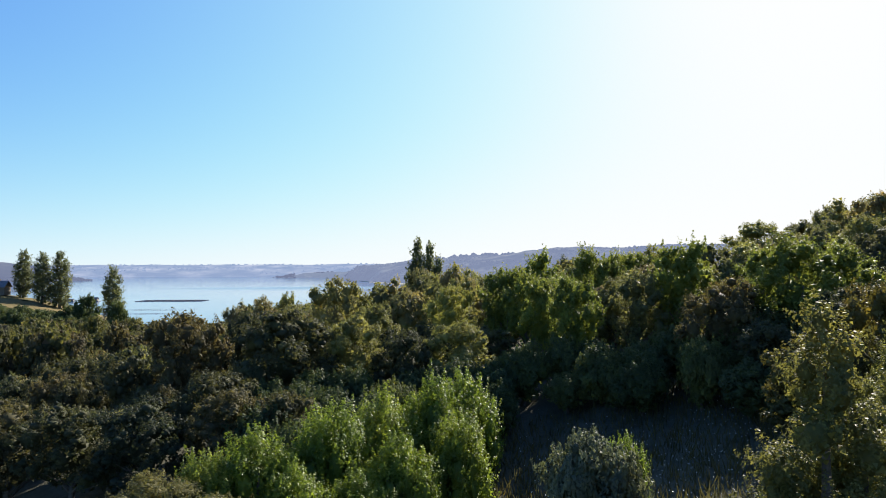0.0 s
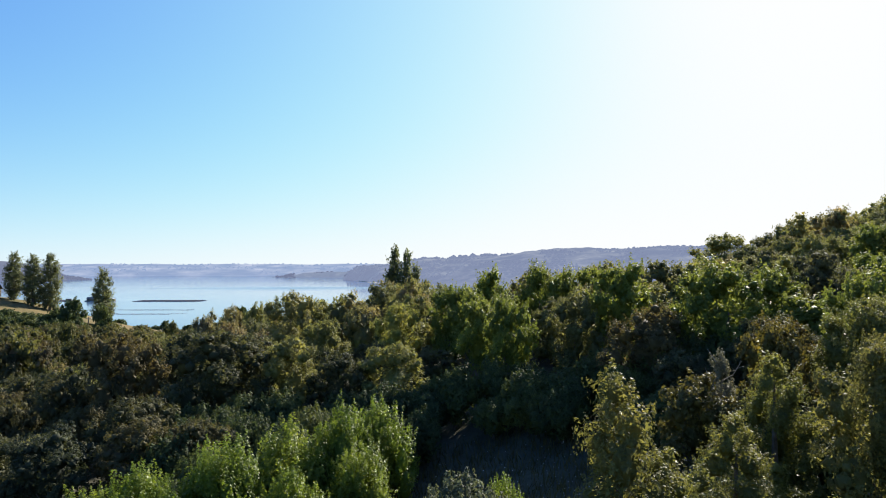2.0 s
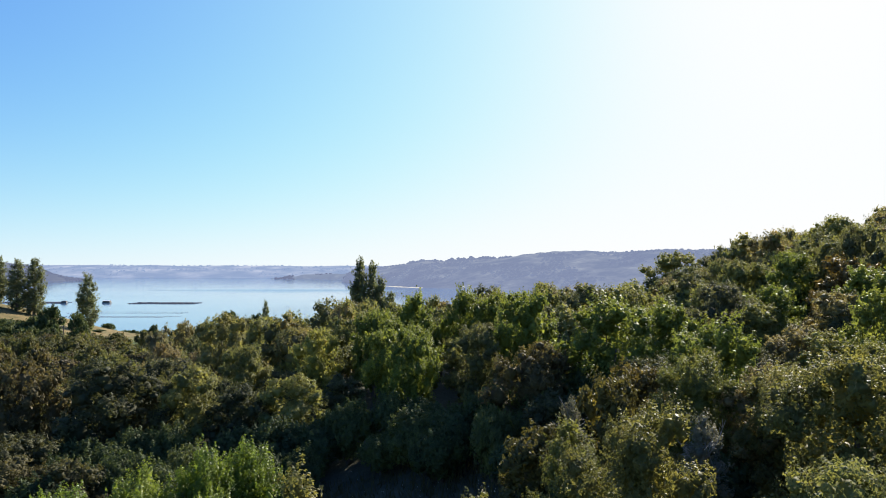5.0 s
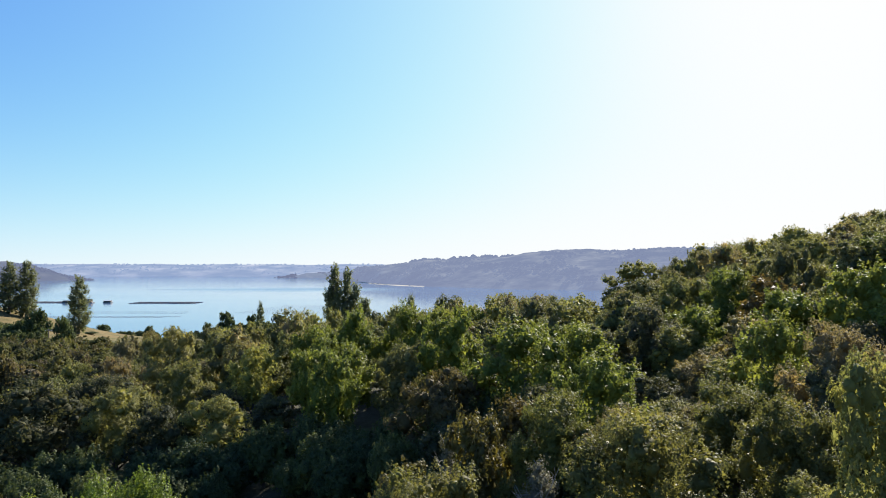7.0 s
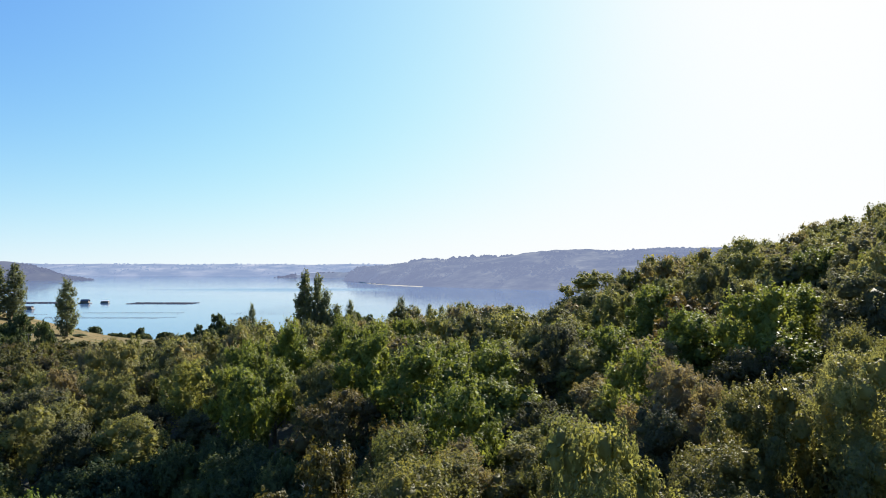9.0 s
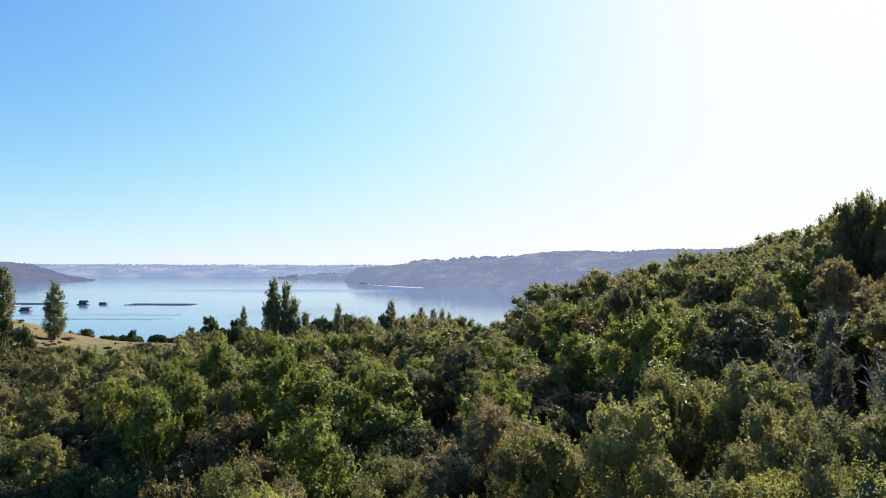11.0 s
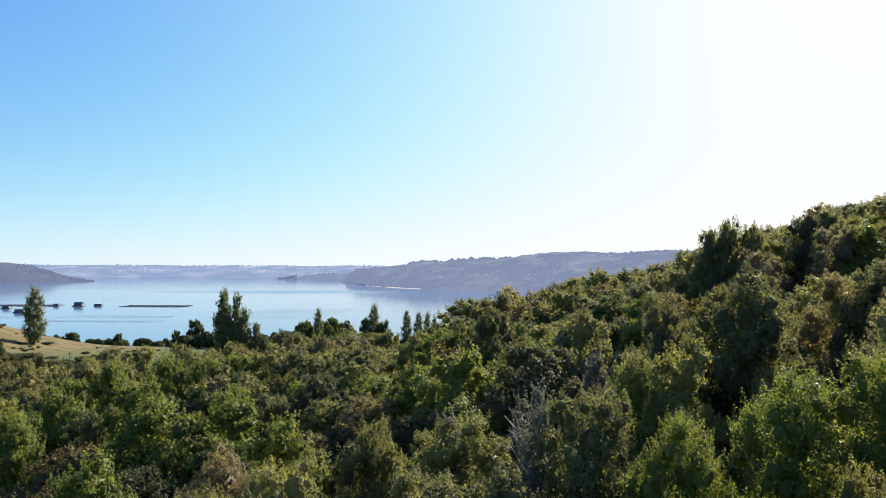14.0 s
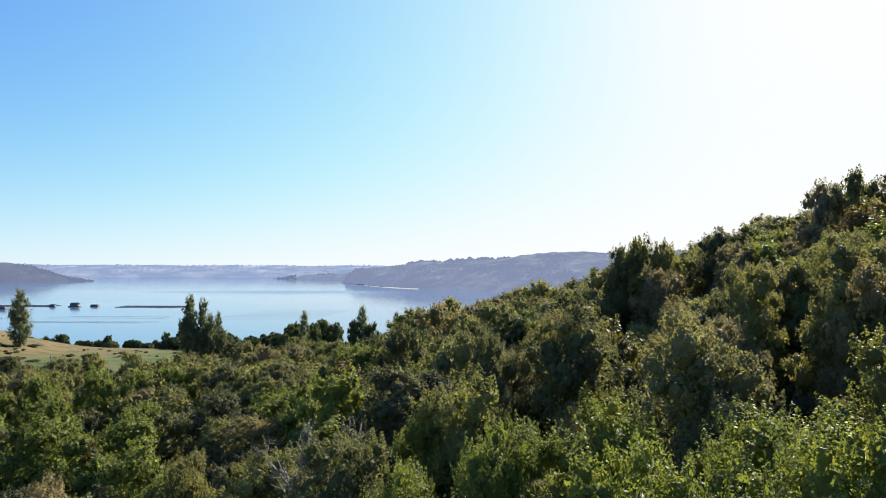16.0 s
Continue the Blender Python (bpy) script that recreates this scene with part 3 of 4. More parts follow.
near_green = Kind(3, "leafy_sapling", 430, 8, 4.8, 21000, 0.062, LEAF_LIGHT, "light green leafy tree with fine sunlit shoots", group="light green saplings", tuft=0.19, rise=1.3, per=52, fill=0.4, heart=0.48)
near_olive = Kind(3, "olive_green_tree", 440, 7, 4.4, 20000, 0.064, LEAF_OLIVE, "yellowish olive green tree with fine leaves", group="olive green trees", tuft=0.22, per=55, rise=1.0, fill=0.4, heart=0.5)
near_sapling = Kind(2, "leafy_sapling", 450, 8, 5.0, 17000, 0.075, LEAF_OLIVE, "yellowish green sapling with a pointed top", group="olive green trees", shape="cone", tuft=0.19, per=40, rise=1.3, heart=0.5)
mid_rust = Kind(3, "rusty_tree", 460, 7, 4.6, 4500, 0.16, LEAF_RUST, "tree with rusty brown and olive flowering top", group="rusty topped trees", tuft=0.3, per=28)
grey_tree = Kind(3, "silver_shrub", 480, 8, 4.2, 7000, 0.11, LEAF_GREY, "pale silvery grey shrub with dry leaves and bare twigs", group="silvery shrubs", shape="cone", tuft=0.2, per=24, rise=1.5, bark=BARK_PALE, twigs=9)
poplar = Kind(4, "poplar", 500, 14, 3.4, 5200, 0.25, LEAF_POPLAR, "tall narrow dark green poplar", group="poplars", shape="column", tuft=0.28, per=24, rise=1.7, fill=0.14, heart=0.5)
big_poplar = Kind(5, "poplar", 520, 22, 9.0, 8500, 0.34, LEAF_POPLAR, "tall broad poplar with feathery grey-green clumps on the knoll", group="poplars on the knoll", shape="column", tuft=0.5, per=22, rise=1.7, fill=0.14, heart=0.5)
bush = Kind(4, "bush", 540, 4, 6, 2000, 0.36, LEAF_BUSH, "dense dark green rounded bush at the field's edge", "bush", group="field edge bushes", shape="bush", tuft=0.3, per=18, rise=0.6)
small_tree = Kind(4, "small_tree", 600, 8, 7, 2400, 0.34, LEAF_BUSH, "small dark rounded tree on the flank of the grassy knoll", group="knoll trees", tuft=0.4, per=20, rise=0.7)
under_bush = Kind(3, "undergrowth_bush", 580, 4, 4, 5200, 0.14, LEAF_BUSH, "dark leafy undergrowth bush at the forest edge", "bush", group="forest edge bushes", shape="bush", tuft=0.24, per=30)
near_bush = Kind(1, "broom_bush", 560, 3, 4.4, 9000, 0.115, LEAF_BROOM, "rounded grey-green bush in the clearing", "bush", shape="bush", tuft=0.2, per=45)

# Trees that stand out, each with its place, top and width.
taken = []


def stand(kind, x, y, top, width=None, label=""):
    taken.append((x, y, (width or kind.width) * 0.42))
    return kind.put(x, y, top=top, width=width, label=label)


for x, y, top, w in [(-8.3, 30.5, -6.4, 4.0), (-5.6, 33.0, -5.8, 4.2), (-3.4, 36.0, -5.9, 4.4), (-0.8, 38.5, -5.4, 4.2), (0.9, 40.4, -5.5, 4.2), (-9.8, 29.2, -7.2, 3.2), (6.9, 28.7, -6.5, 2.2), (-2.2, 32.0, -7.2, 3.6), (-4.0, 30, -8.4, 3.4), (0.3, 35.5, -6.9, 3.6), (-6.2, 28.5, -7.6, 3.0)]:
    stand(near_shoots, x, y, top, w)
for x, y, top, w in [(8.6, 17.3, -0.9, 5.2), (9.9, 18.0, -2.7, 4.0), (12.7, 20.6, -2.6, 4.4), (16.1, 25.5, -1.3, 4.4), (7.4, 17.0, -4.3, 2.6)]:
    stand(near_sapling, x, y, top, w)
for x, y, top, w in [(-11.0, 26.5, -7.6, 4.0), (-8.0, 25.0, -7.8, 3.4), (14.2, 22.5, -4.6, 3.2)]:
    stand(near_olive, x, y, top, w)
stand(near_bush, 5.2, 27.5, -6.45, 4.3)
for x, y, top, w in [(5.3, 66.5, 0.1, 4.4), (9.0, 68, 1.7, 5.0), (13.8, 69.2, 1.9, 4.6), (16.8, 71, 1.5, 4.2), (20.0, 74, 1.6, 4.4), (9.5, 60.0, -0.8, 4.6), (24.8, 34.0, 1.4, 4.4), (27.0, 49.0, 1.6, 5.0), (41.2, 60.6, 5.4, 5.0), (49, 52.5, 5.6, 5), (22.3, 46.4, 1.9, 6.0), (24.6, 55.3, 1.2, 4.6), (7.4, 55.6, -0.8, 4.2), (9.4, 52.4, -0.5, 4.0), (33.6, 35.4, 3.0, 4.0), (7.0, 62.4, -0.3, 4.4), (35.8, 51.8, 2.6, 4.6), (42.4, 43.0, 5.9, 4.8)]:
    stand(mid_shoots, x, y, top, w)
for x, y, top, w in [(-12.0, 76.1, -0.8, 6.5), (-24, 108, -3.6, 5.5), (-19, 109, -3.5, 5.5), (-14, 108, -3.5, 5.5), (-28.5, 110, -4.2, 5.5), (-33, 112, -4.8, 5.5), (0.3, 64.2, -1.6, 5.4), (-6.7, 66.5, -3.2, 5.0), (44.2, 99.4, 6.4, 8.5), (47.5, 93.8, 6.0, 6.0), (60.1, 87.3, 10.6, 6.5), (55.1, 92.7, 8.2, 6.0),
                     (63.4, 60.2, 12.4, 6.0), (68.8, 61.0, 13.8, 5.2), (63.4, 58, 14.0, 3.6), (65.0, 58.8, 15.0, 3.8), (67.0, 58.5, 14.5, 3.4), (71.5, 59, 15.4, 4.6), (80.6, 59, 19.6, 4.0), (83.2, 59, 20.6, 4.4), (88.5, 60, 20.6, 6.0), (74, 57, 14.8, 3.6)]:
    stand(mid_tree, x, y, top, w)
for x, y, top, w in [(32.9, 28.4, 3.5, 4.6), (31.5, 26.5, 1.8, 4.4), (42.2, 27.5, 4.9, 4.8), (46.2, 21.0, 7.1, 4.4), (49.8, 25.9, 8.4, 4.6), (54.9, 30.6, 10.9, 5.4), (57.6, 23.2, 10.9, 5.0)]:
    stand(near_tree, x, y, top, w)
for x, y, top, w in [(21.6, 36.2, -1.0, 3.6), (24.6, 33.0, -1.5, 3.6), (15.8, 32.6, -3.2, 3.6), (19.2, 31.4, -0.7, 3.4)]:
    stand(mid_rust, x, y, top, w)
for x, y, top, w in [(45.1, 30.2, 5.3, 3.0), (49.0, 34.2, 6.3, 3.4), (44.8, 22.4, 6.8, 3.0), (42.0, 27.6, 5.1, 2.8), (17.9, 34.6, -2.6, 2.8), (21.0, 26.0, -1.5, 3.0)]:
    stand(grey_tree, x, y, top, w)

for x, y, top, w in [(-19.7, 54, -2.9, 7.0), (-11.8, 52, -2.7, 8.4), (-14.5, 44, -6.2, 6), (-27, 58, -6.2, 7), (-34, 64, -7.6, 7), (-12, 39.5, -6.6, 5), (-16.5, 38.5, -7.0, 5.5), (-21, 40, -7.2, 6), (-25.5, 41.5, -7.4, 6), (-9.2, 40.5, -6.9, 4.6)]:
    stand(dark_tree, x, y, top, w)

for x, y, top, w in [(53.8, 19.3, 8.7, 4.4), (56.4, 16.2, 8.9, 4.4), (50.8, 18.4, 8.2, 4.0), (52.6, 12.0, 9.4, 4.2), (56.0, 12.4, 9.6, 4.6), (48.2, 18.9, 6.9, 3.4), (48.6, 26.5, 6.8, 3.8)]:
    stand(near_green, x, y, top, w)
for x, y, top, w in [(49.9, 13.6, 7.0, 2.6), (33.8, 23.6, 3.5, 3.8), (39.0, 27.0, 4.8, 3.6), (23.3, 20.9, 1.6, 5.0), (17.2, 20.7, 0.1, 4.2)]:
    stand(near_olive, x, y, top, w)

# The rest of the wood, filling the slope.
rng = np.random.default_rng(7)


def visible_ground(x, y):
    """The part of the slope that the walk looks over."""
    if not (-0.66 * y - 4 < x < 54 + 0.66 * y):
        return False
    if y < 110 and ((x - 7) / 13.5) ** 2 + ((y - 33) / 12.5) ** 2 < 1:
        return False
    if x < 19.5 and y < 33:
        return False
    if -8 < x < 17 and y < 49.5:
        return False
    if x < 14 and y < 42 - 0.3 * (x + 10) * (x > -10):
        return False
    return True


def scatter(y0, y1, gap, kinds, jitter=0.38, drop=0.7, keep=lambda x, y: True, wide=(0.92, 1.3)):
    y = y0
    while y < y1:
        x = -0.66 * y - 6 + rng.uniform(0, gap)
        while x < 58 + 0.66 * y:
            px, py = x + rng.uniform(-jitter, jitter) * gap, y + rng.uniform(-jitter, jitter) * gap
            x += gap
            edge = 108 + 8 * math.sin(px * 0.11) if px > -14 else 112 - 0.6 * (px + 14)
            if not visible_ground(px, py) or not keep(px, py) or py > edge or any((px - a) ** 2 + (py - b) ** 2 < (r + gap * 0.28) ** 2 for a, b, r in taken):
                continue
            # The hollow's shade is put into the colour by mixing in dark-leaved trees.
            if (py < 52 and px < 22 or py < 44 and px < 40) and kinds[0][0] is mid_tree:
                kinds_here = [(mid_tree, 0.6), (dark_tree, 0.4)]
            else:
                kinds_here = kinds
            k = kinds_here[int(rng.choice(len(kinds_here), p=[q for _, q in kinds_here]))][0]
            top = float(canopy(px, py)) - drop + rng.normal() * (1.2 - 0.6 * float(smooth(52, 60, px))) - 2.4 * smooth(0.02, 0.32, noise.noise((px * 0.075, py * 0.075, 9.0))) * float(1 - smooth(35, 55, px) * smooth(50, 70, py)) + 1.9 * float(smooth(66, 80, py) * smooth(-46, -34, px) * smooth(6, -4, px)) + 1.7 * float(smooth(49, 56, px) * smooth(40, 30, py)) + 1.0 * float(0.6 * smooth(58, 66, px) * smooth(48, 60, py) + (1.1 - 0.5 * smooth(42, 48, px)) * smooth(41, 46, px) * smooth(64, 58, px) * smooth(64, 78, py)) - 3.0 * float(smooth(45, 40, py) * smooth(28, 33, py) * smooth(48, 38, px)) - 1.3 * float(smooth(29, 34, px) * smooth(44, 40, px) * smooth(64, 75, py))
            h = max(4.6, top - float(land(px, py)))
            k.put(px, py, height=h, width=min(gap * rng.uniform(*wide), 0.95 * h))
        y += gap * 0.86


scatter(13.5, 33, 3.7, [(near_tree, 0.8), (near_olive, 0.2)], wide=(0.9, 1.3))
scatter(33, 66, 4.5, [(dark_tree, 0.8), (mid_tree, 0.2)], keep=lambda x, y: x < -7)
scatter(33, 66, 4.6, [(dark_tree, 0.45), (mid_tree, 0.55)], keep=lambda x, y: -7 <= x < 7)
scatter(33, 66, 4.6, [(mid_tree, 0.70), (mid_shoots, 0.21), (mid_rust, 0.09)], keep=lambda x, y: x >= 7)
scatter(66, 122, 5.0, [(far_tree, 1.0)], drop=0.5)

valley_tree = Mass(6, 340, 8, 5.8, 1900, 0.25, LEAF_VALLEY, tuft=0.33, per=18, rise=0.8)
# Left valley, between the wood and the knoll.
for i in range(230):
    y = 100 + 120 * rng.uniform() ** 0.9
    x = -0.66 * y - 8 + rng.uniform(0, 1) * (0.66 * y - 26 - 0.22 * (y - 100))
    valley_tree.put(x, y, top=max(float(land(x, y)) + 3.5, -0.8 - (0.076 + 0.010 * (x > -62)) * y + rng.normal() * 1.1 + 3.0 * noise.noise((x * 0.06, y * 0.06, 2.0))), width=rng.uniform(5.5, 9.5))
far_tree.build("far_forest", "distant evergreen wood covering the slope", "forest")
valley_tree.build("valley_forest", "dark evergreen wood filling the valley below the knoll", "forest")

# Low growth round the clearing.
for i in range(26):
    a = i / 26 * 2 * math.pi
    x, y = 5 + 13 * math.cos(a) + rng.normal() * 0.6, 33 + 12.5 * math.sin(a) + rng.normal() * 0.6
    if y > 30 and not any((x - q) ** 2 + (y - b) ** 2 < r * r for q, b, r in taken):
        under_bush.put(x, y, height=rng.uniform(2.5, 5.0), width=rng.uniform(3.0, 4.6))

for x, y, h, w in [(13.5, 24.5, 2.6, 3.2), (15.5, 27.5, 3.0, 3.4), (18.5, 27.8, 3.2, 3.6), (19.5, 24.0, 3.0, 3.4), (17.5, 30.2, 3.0, 3.4), (20.5, 30.0, 3.4, 3.6), (22.5, 28.0, 3.4, 3.6), (13.0, 27.5, 2.2, 3.0), (11.5, 23.5, 2.0, 2.8), (18.8, 21.8, 3.0, 3.2),
                   (12.5, 45.5, 4.0, 4.2), (15.0, 46.2, 4.4, 4.4), (17.8, 45.4, 4.2, 4.4), (20.4, 46.0, 4.6, 4.6), (22.8, 44.6, 4.4, 4.4), (10.0, 46.0, 4.0, 4.2), (16.5, 42.8, 3.4, 4.0), (20.0, 42.4, 3.6, 4.0), (25.2, 42.5, 4.0, 4.2)]:
    under_bush.put(x, y, height=h, width=w)
for x, y in [(-12.5, 43.5), (-10, 42), (-11.5, 46.5), (-14, 47.5), (-9, 45.5), (-10.5, 39.2), (-7.5, 43.5)]:
    under_bush.put(x, y, height=rng.uniform(3.2, 4.8), width=rng.uniform(3.8, 4.8))
for i in range(9):
    under_bush.put(-9 + i * 2.4 + rng.normal() * 0.4, 48.6 + rng.normal() * 0.9, height=rng.uniform(3.0, 4.6), width=rng.uniform(3.4, 4.6))

# Poplars, and trees by the shore.
for x, y, top, w in [(-5.7, 144.6, 6.0, 4.8), (-3.1, 145.4, 5.2, 4.0), (-1.3, 145.2, 2.6, 3.6), (0.7, 146.6, -1.2, 3.6), (2.6, 147, -4.0, 3.8)]:
    poplar.put(x, y, top=top, width=w)
for x, y, top, w in [(-152.5, 322, 1.2, 11.5), (-185.0, 322, 7.2, 11.8), (-177.6, 323, 8.2, 11.6), (-195.0, 324, 8.6, 10.4)]:
    big_poplar.put(x, y, top=top, width=w)
for x, y, top, w in [(-3.7, 407, -10.8, 9), (-104, 454, -17.3, 7), (-24.7, 346, -10.2, 7)]:
    big_poplar.put(x, y, top=top, width=w, label="slender poplar by the shore")
for x, y, w, h in [(-150, 250, 14, 6), (-135, 235, 13, 7), (-124, 228, 10, 6), (-165, 255, 14, 7)]:
    bush.put(x, y, height=h, width=w)
for x, y, top, w in [(-120, 234, -8.4, 9), (-99, 213, -9.3, 7.5), (-108, 214, -12.9, 6.6), (-128, 240, -12.5, 8)]:
    small_tree.put(x, y, top=top, width=w)
for i in range(64):
    x, y = rng.uniform(-180, -92), rng.uniform(213, 268)
    way_x = -x / y
    if way_x > 0.44:
        small_tree.put(x, y, top=-(0.088 - 0.030 * float(smooth(0.47, 0.56, way_x))) * y + rng.normal() * 1.0, width=rng.uniform(6, 9))
# the hedge and trees along the shore
for i in range(40):
    x = -214 + i * 2.6 + rng.normal()
    y = 456 + rng.normal() * 5 - abs(x + 90) * 0.06
    if noise.noise((x * 0.07, 3.0, 0.0)) > -0.28:
        bush.put(x, y, height=rng.uniform(5.0, 8.6), width=rng.uniform(6, 10), z=float(land(x, y)) - 2)
for i in range(34):
    x = -110 + i * 4.2 + rng.normal()
    y = 455 + rng.normal() * 8
    bush.put(x, y, height=rng.uniform(5.0, 9.0), width=rng.uniform(7, 12), z=float(land(x, y)) - 2)
for i in range(16):
    x = -128 + i * 5.0
    bush.put(x, 432 + rng.normal() * 6, top=-33.5 + 6.0 * float(smooth(-128, -100, x)) - 3.0 * float(smooth(-95, -75, x)) + rng.normal() * 0.9, width=rng.uniform(8, 13))
for x, y, top, w in [(-129, 463, -23.8, 13), (-113, 466, -24.5, 9), (-200, 440, -31.0, 11), (-213, 446, -33, 8), (-176, 452, -32.5, 7), (-140, 458, -30, 6), (-60, 470, -27.5, 10), (-52, 440, -22.5, 15), (-38, 470, -22.5, 15), (-30, 466, -23.5, 12), (-44, 462, -25, 12), (-30, 350, -17.5, 9), (-21, 352, -18.5, 9), (-66, 450, -29, 11), (-8, 405, -18.5, 9), (1, 408, -20, 10)]:
    small_tree.put(x, y, top=top, width=w, label="dark rounded tree standing by the shore")
for x, y, top, w in [(11, 470, -18.5, 8.5), (19, 474, -20.0, 9), (25, 476, -19.5, 7.5), (30, 470, -22, 8)]:
    big_poplar.put(x, y, top=top, width=w, label="slender poplar by the shore")
for i in range(14):
    x = rng.uniform(-170, 0)
    bush.put(x, rng.uniform(190, 440), height=rng.uniform(0.7, 1.6), width=rng.uniform(3, 7), label="low scrubby bush scattered on the pasture")

scrub = Mass(4, 620, 1.6, 3.6, 420, 0.34, LEAF_SCRUB, shape="bush", tuft=0.3, per=16)
for i in range(420):
    x, y = rng.uniform(-200, 12), rng.uniform(150, 440)
    if noise.noise((x * 0.03, y * 0.02, 4.0)) > 0.02:
        scrub.put(x, y, height=rng.uniform(0.4, 1.1), width=rng.uniform(1.2, 3.2))
scrub.build("pasture_scrub", "low scrub and tussocks scattered over the pasture", "scrub")

# ---- shore and water things ----
PAINT_WHITE = plain_material("white_paint", (0.7, 0.7, 0.68), (0.8, 0.8, 0.78), 2, 0.5, 0.05)
PAINT_DARK = plain_material("dark_hull", (0.05, 0.06, 0.07), (0.10, 0.10, 0.10), 2, 0.5, 0.1)
ROOF = plain_material("roof_sheet", (0.10, 0.10, 0.11), (0.17, 0.16, 0.16), 1.5, 0.45, 0.2, 0.4)
TIMBER = plain_material("weathered_timber", (0.10, 0.075, 0.055), (0.2, 0.16, 0.12), 3, 0.85, 0.4)
GLASS = plain_material("window_pane", (0.02, 0.025, 0.03), (0.04, 0.05, 0.06), 1, 0.1, 0.0)
FLOAT = plain_material("float_plastic", (0.09, 0.08, 0.09), (0.2, 0.16, 0.16), 1, 0.6, 0.1)


def box_mesh(name, boxes, mat, bevel=0.0):
    """Boxes (x, y, z of the middle, and sizes) as one mesh."""
    bm = bmesh.new()
    for x, y, z, sx, sy, sz in boxes:
        bmesh.ops.create_cube(bm, size=1, matrix=Matrix.Translation((x, y, z)) @ Matrix.Diagonal((sx, sy, sz, 1)))
    if bevel:
        bmesh.ops.bevel(bm, geom=bm.edges[:], offset=bevel, segments=1, affect="EDGES")
    me = bpy.data.meshes.new(name)
    bm.to_mesh(me)
    bm.free()
    me.materials.append(mat)
    return me


def prism(name, w, d, z0, z1, mat, over=0.4):
    """A pitched roof along x."""
    a, b = w / 2 + over, d / 2 + over
    v = [(-a, -b, z0), (a, -b, z0), (a, 0, z1), (-a, 0, z1), (-a, b, z0), (a, b, z0)]
    t = [(x, y, z - 0.18) for x, y, z in v]
    f = [(0, 1, 2, 3), (3, 2, 5, 4), (9, 8, 7, 6), (10, 11, 8, 9), (0, 3, 9, 6), (3, 4, 10, 9), (2, 1, 7, 8), (5, 2, 8, 11), (1, 0, 6, 7), (4, 5, 11, 10)]
    me = bpy.data.meshes.new(name)
    me.from_pydata(v + t, [], f)
    me.materials.append(mat)
    return me


def barge(x, y, w, d, h, label, roof_h=2.0, cabin=0.7, roof=ROOF):
    root = tagged(new("work_barge"), label, "barge", "mussel farm barges")
    root.matrix_basis = pose(x, y, SEA)
    part("hull", box_mesh("hull", [(0, 0, 0.5, w, d, 1.7)], PAINT_DARK, 0.25), root)
    part("cabin", box_mesh("cabin", [(0, 0, 1.35 + h / 2, w * cabin, d * 0.7, h)], TIMBER, 0.05), root)
    part("roof", prism("roof", w * cabin, d * 0.7, 1.35 + h, 1.35 + h + roof_h, roof), root)
    for k in range(3):
        part("window", box_mesh("window", [(w * cabin * (k - 1) * 0.28, -d * 0.35 - 0.04, 1.35 + h * 0.55, w * cabin * 0.12, 0.1, h * 0.26)], GLASS), root)
    for k in (-1, 1):
        part("railing", box_mesh("railing", [(k * w * 0.48, 0, 1.9, 0.12, d * 0.9, 0.12), (k * w * 0.48, -d * 0.44, 1.6, 0.12, 0.12, 0.7), (k * w * 0.48, d * 0.44, 1.6, 0.12, 0.12, 0.7)], PAINT_WHITE), root)
    return root


def floats_row(name, x0, x1, y, count, size, label, rows=1, gap=3.0):
    """Rows of floats on the water, as one raft."""
    q = random.Random(name + str(x0))
    bm = bmesh.new()
    for r in range(rows):
        for k in range(count):
            s = size * q.uniform(0.7, 1.3)
            m = pose(x0 + (x1 - x0) * (k + q.uniform(-0.25, 0.25)) / count, y + r * gap + q.uniform(-0.8, 0.8), SEA + s * 0.15) @ Matrix.Diagonal((s, s, s * 0.7, 1))
            bmesh.ops.create_icosphere(bm, subdivisions=1, radius=0.5, matrix=m)
    me = bpy.data.meshes.new(name)
    bm.to_mesh(me)
    bm.free()
    me.materials.append(FLOAT)
    return tagged(new(name, me), label, "floats", "mussel farm floats", "stuff")


barge(-539, 1075, 17, 9, 2.8, "dark timber work barge with pitched roof on the inlet", 2.4)
barge(-513, 1085, 12, 7, 2.0, "small work barge with a pale flat roof on the inlet", 1.0, 0.9, PAINT_WHITE)
barge(-574, 1075, 9, 5, 1.8, "low dark work barge on the inlet", 1.0, 0.8)
barge(-535, 922, 15, 8, 2.4, "dark work barge with a low rounded cabin on the inlet", 1.2, 0.8)
barge(-610, 1010, 13, 8, 2.4, "work barge with dark cabin beside the floats", 1.6)
floats_row("raft_of_floats", -470, -368, 1065, 70, 2.0, "long dark raft of mussel floats", 3, 16)
floats_row("raft_of_floats", -720, -578, 1075, 90, 2.0, "long dark raft of mussel floats", 3, 16)
for y, x0, x1, n in [(865, -433, -303, 46), (842, -443, -298, 50), (785, -432, -282, 60), (772, -437, -297, 60), (830, -533, -453, 26), (770, -532, -462, 26)]:
    floats_row("float_line", x0, x1, y, n, 1.05, "line of small dark mussel floats")
for k in range(9):
    floats_row("float_line", -250 + k * 4, -120 + k * 3, 830 + k * 22, 42, 0.75, "faint line of small mussel floats")


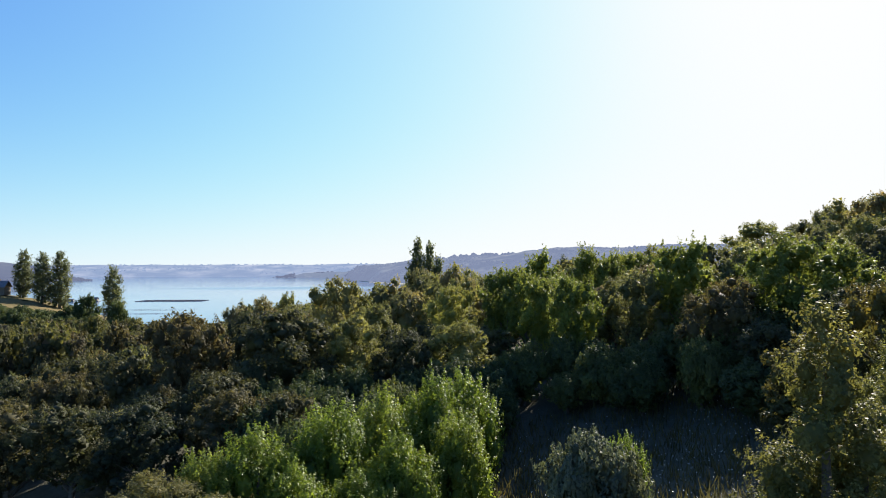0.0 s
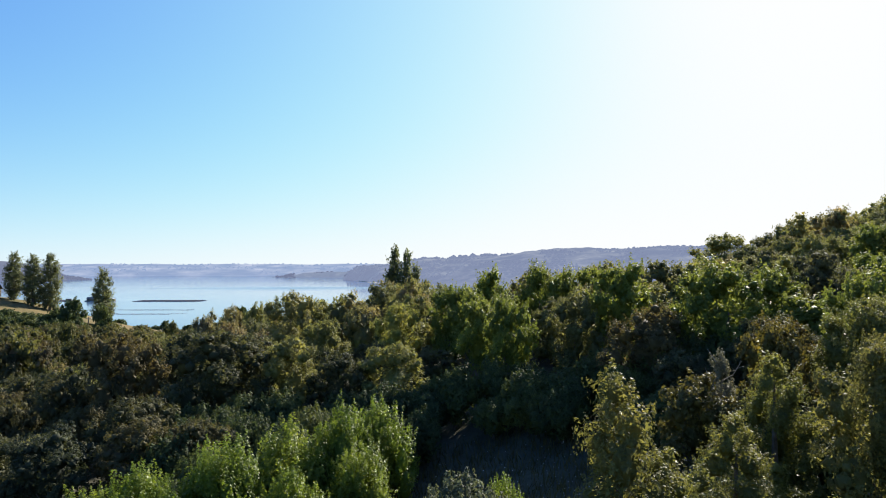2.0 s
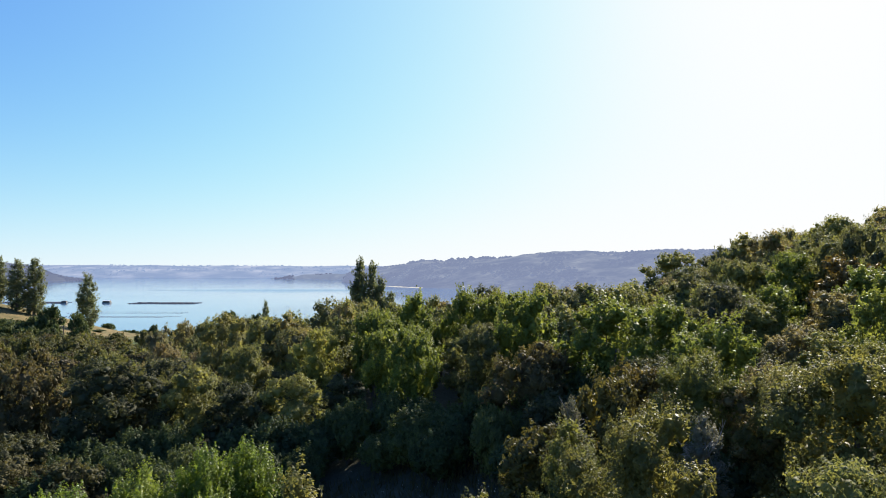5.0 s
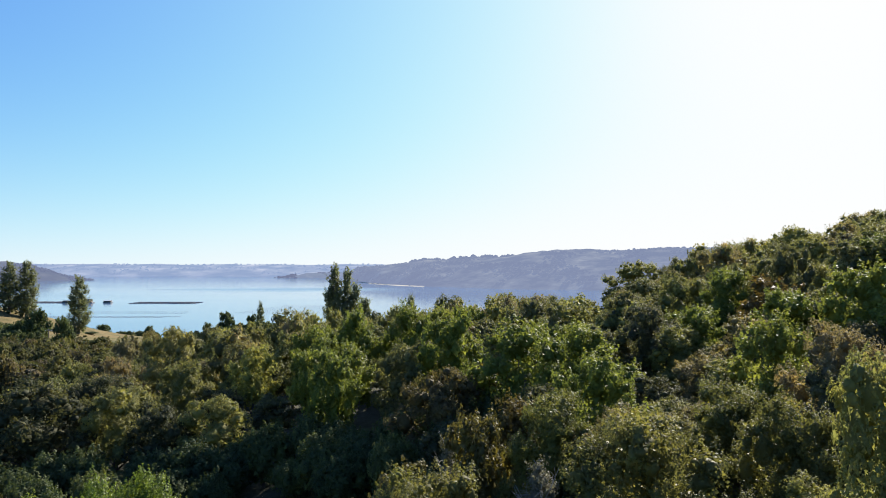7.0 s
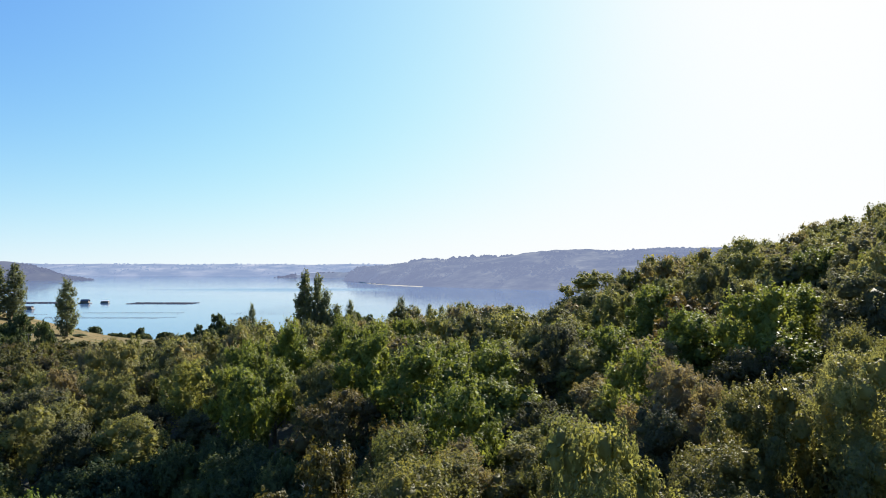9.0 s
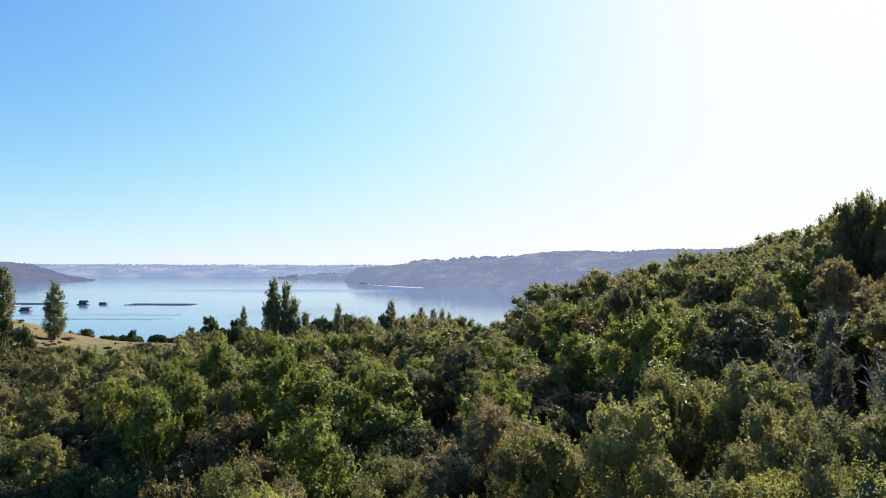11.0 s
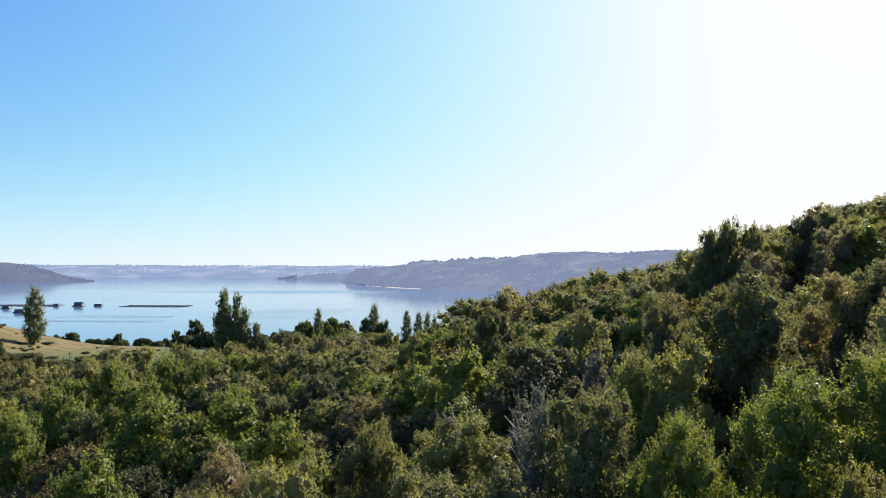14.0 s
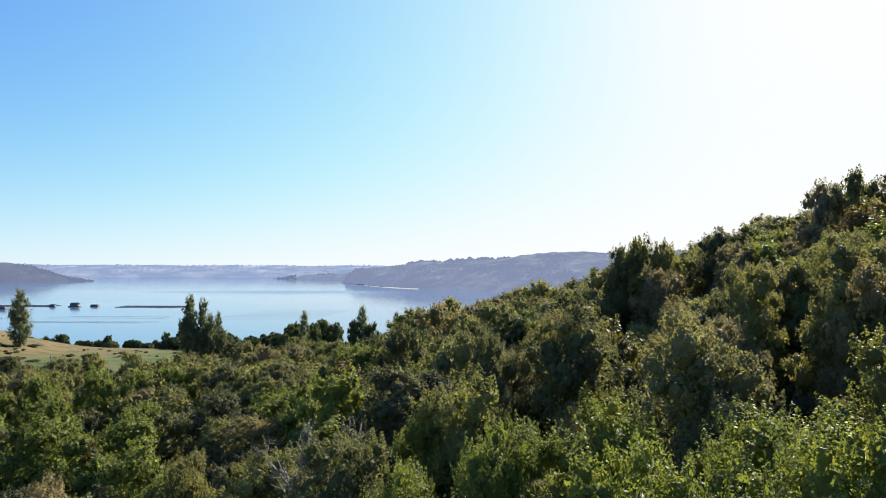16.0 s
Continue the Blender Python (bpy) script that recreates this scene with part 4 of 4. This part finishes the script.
def utility_pole(x, y, top, height):
    root = tagged(new("utility_pole"), "weathered wooden utility pole in rough grass", "utility pole", "utility poles")
    height = max(height, top - float(land(x, y)))
    root.matrix_basis = pose(x, y, top - height)
    part("post", joined("post", [tube([(0, 0, -0.3), (0, 0, height)], [0.17, 0.12], 8)], TIMBER), root)
    part("crossarm", box_mesh("crossarm", [(0, 0, height - 0.5, 1.8, 0.12, 0.12)], TIMBER, 0.02), root)
    for k in (-0.8, 0, 0.8):
        part("insulator", joined("insulator", [tube([(k, 0, height - 0.44), (k, 0, height - 0.2)], [0.06, 0.05], 6)], PAINT_WHITE), root)


utility_pole(-101, 208, -13.4, 11.2)
utility_pole(-96, 250, -20.5, 8.0)


def house(x, y, turn):
    root = tagged(new("house"), "dark timber farmhouse with pitched sheet roof on the knoll", "house")
    g = float(land(x, y)) - 0.3
    root.matrix_basis = pose(x, y, g, 0, 0, turn)
    part("wall", box_mesh("wall", [(0, 0, 1.6, 13, 8, 3.6)], TIMBER, 0.03), root)
    part("roof", prism("roof", 13, 8, 3.5, 6.4, ROOF, 0.6), root)
    for k in (-4, 0, 4):
        w = part("window", box_mesh("window", [(k, -4.03, 1.9, 1.5, 0.12, 1.2)], PAINT_WHITE), root)
        part("pane", box_mesh("pane", [(k, -4.1, 1.9, 1.2, 0.04, 0.95)], GLASS), w)
    part("chimney", box_mesh("chimney", [(3, 1, 6.2, 0.8, 0.8, 1.8)], TIMBER, 0.03), root)


house(-206, 318, 12)

# Trees and beach of the far land.
def far_trees(name, grid, count, size, mat, label, lo, hi, seed):
    q = np.random.default_rng(seed)
    X, Y, Z = grid
    bm = bmesh.new()
    bmesh.ops.create_icosphere(bm, subdivisions=1, radius=1)
    ball = np.array([p_.co for p_ in bm.verts])
    tri = np.array([[p_.index for p_ in fc.verts] for fc in bm.faces])
    bm.free()
    v, f = [], []
    for k in range(count):
        i, j = int(q.integers(int(lo * X.shape[0]), max(int(lo * X.shape[0]) + 1, int(hi * X.shape[0])))), int(q.integers(0, X.shape[1]))
        if noise.noise((X[i, j] * 0.008, Y[i, j] * 0.006, seed)) < 0.08:
            continue
        s = size * q.uniform(0.5, 1.25)
        n_ = len(v)
        v.append(ball * (s * q.uniform(0.7, 1.2, (len(ball), 1))) * [1.1, 1.1, 0.8] + [X[i, j] + q.normal() * 8, Y[i, j] + q.normal() * 6, Z[i, j] + s * 0.25])
        f.append(tri + n_ * len(ball))
    tagged(new(name, mesh_from(name, np.concatenate(v), np.concatenate(f), mat)), label, "forest", kind="stuff")


# These trees take the glowing land materials, so haze is in their colour.
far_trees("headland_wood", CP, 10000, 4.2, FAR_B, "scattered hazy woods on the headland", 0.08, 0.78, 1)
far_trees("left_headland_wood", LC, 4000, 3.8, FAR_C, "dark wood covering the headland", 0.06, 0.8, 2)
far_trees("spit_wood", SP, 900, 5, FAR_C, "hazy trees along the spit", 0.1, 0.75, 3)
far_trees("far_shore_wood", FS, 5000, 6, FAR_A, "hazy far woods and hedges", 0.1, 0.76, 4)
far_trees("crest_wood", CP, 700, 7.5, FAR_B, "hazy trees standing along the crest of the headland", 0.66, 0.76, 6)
u = np.linspace(-0.128, -0.035, 30)
ys = np.interp(u, [-0.135, -0.11, -0.07, -0.03], [2650, 2300, 2080, 1960])
half = 38 * np.sin(np.linspace(0.05, math.pi - 0.05, 30)) ** 0.7
BY = np.stack([ys - half, ys + half * 0.6])
tagged(new("sand_beach", sheet("sand_beach", u * BY + 20, BY, np.stack([u * 0 + SEA + 0.05, u * 0 + SEA + 1.5]), SAND)), "pale sand beach at the headland's foot", "beach", kind="structure")

# Clearing: grass and daisies.
q = np.random.default_rng(21)
n = 9000
gx_, gy_ = q.uniform(-6, 18, n), q.uniform(22, 46, n)
gz_ = land(gx_, gy_)
base = np.stack([gx_, gy_, gz_], 1)
lean = q.normal(size=(n, 3)) * [0.18, 0.18, 0] + np.stack([np.zeros(n), np.zeros(n), q.uniform(0.35, 0.8, n)], 1)
side = unit(np.cross(lean, q.normal(size=(n, 3)))) * 0.035
V = np.stack([base - side, base + side, base + lean + side * 0.2, base + lean - side * 0.2], 1).reshape(-1, 3)
# Dark grass colour, which also carries the shade that lies over the clearing.
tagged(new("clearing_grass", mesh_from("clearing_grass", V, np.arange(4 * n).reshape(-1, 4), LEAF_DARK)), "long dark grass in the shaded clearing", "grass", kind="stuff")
n = 800
dx, dy = q.uniform(4, 17, n), 33 + q.normal(size=n) * 5
pos = np.stack([dx, dy, land(dx, dy) + q.uniform(0.5, 0.9, n)], 1)
dv, df = leaf_blades(q, pos, unit(q.normal(size=(n, 3)) * 0.3 + [0, -0.5, 0.8]), np.full(n, 0.042), 1.0)
tagged(new("daisies", mesh_from("daisies", dv, df, PAINT_WHITE)), "white daisies scattered in the clearing's grass", "flowers", kind="stuff")
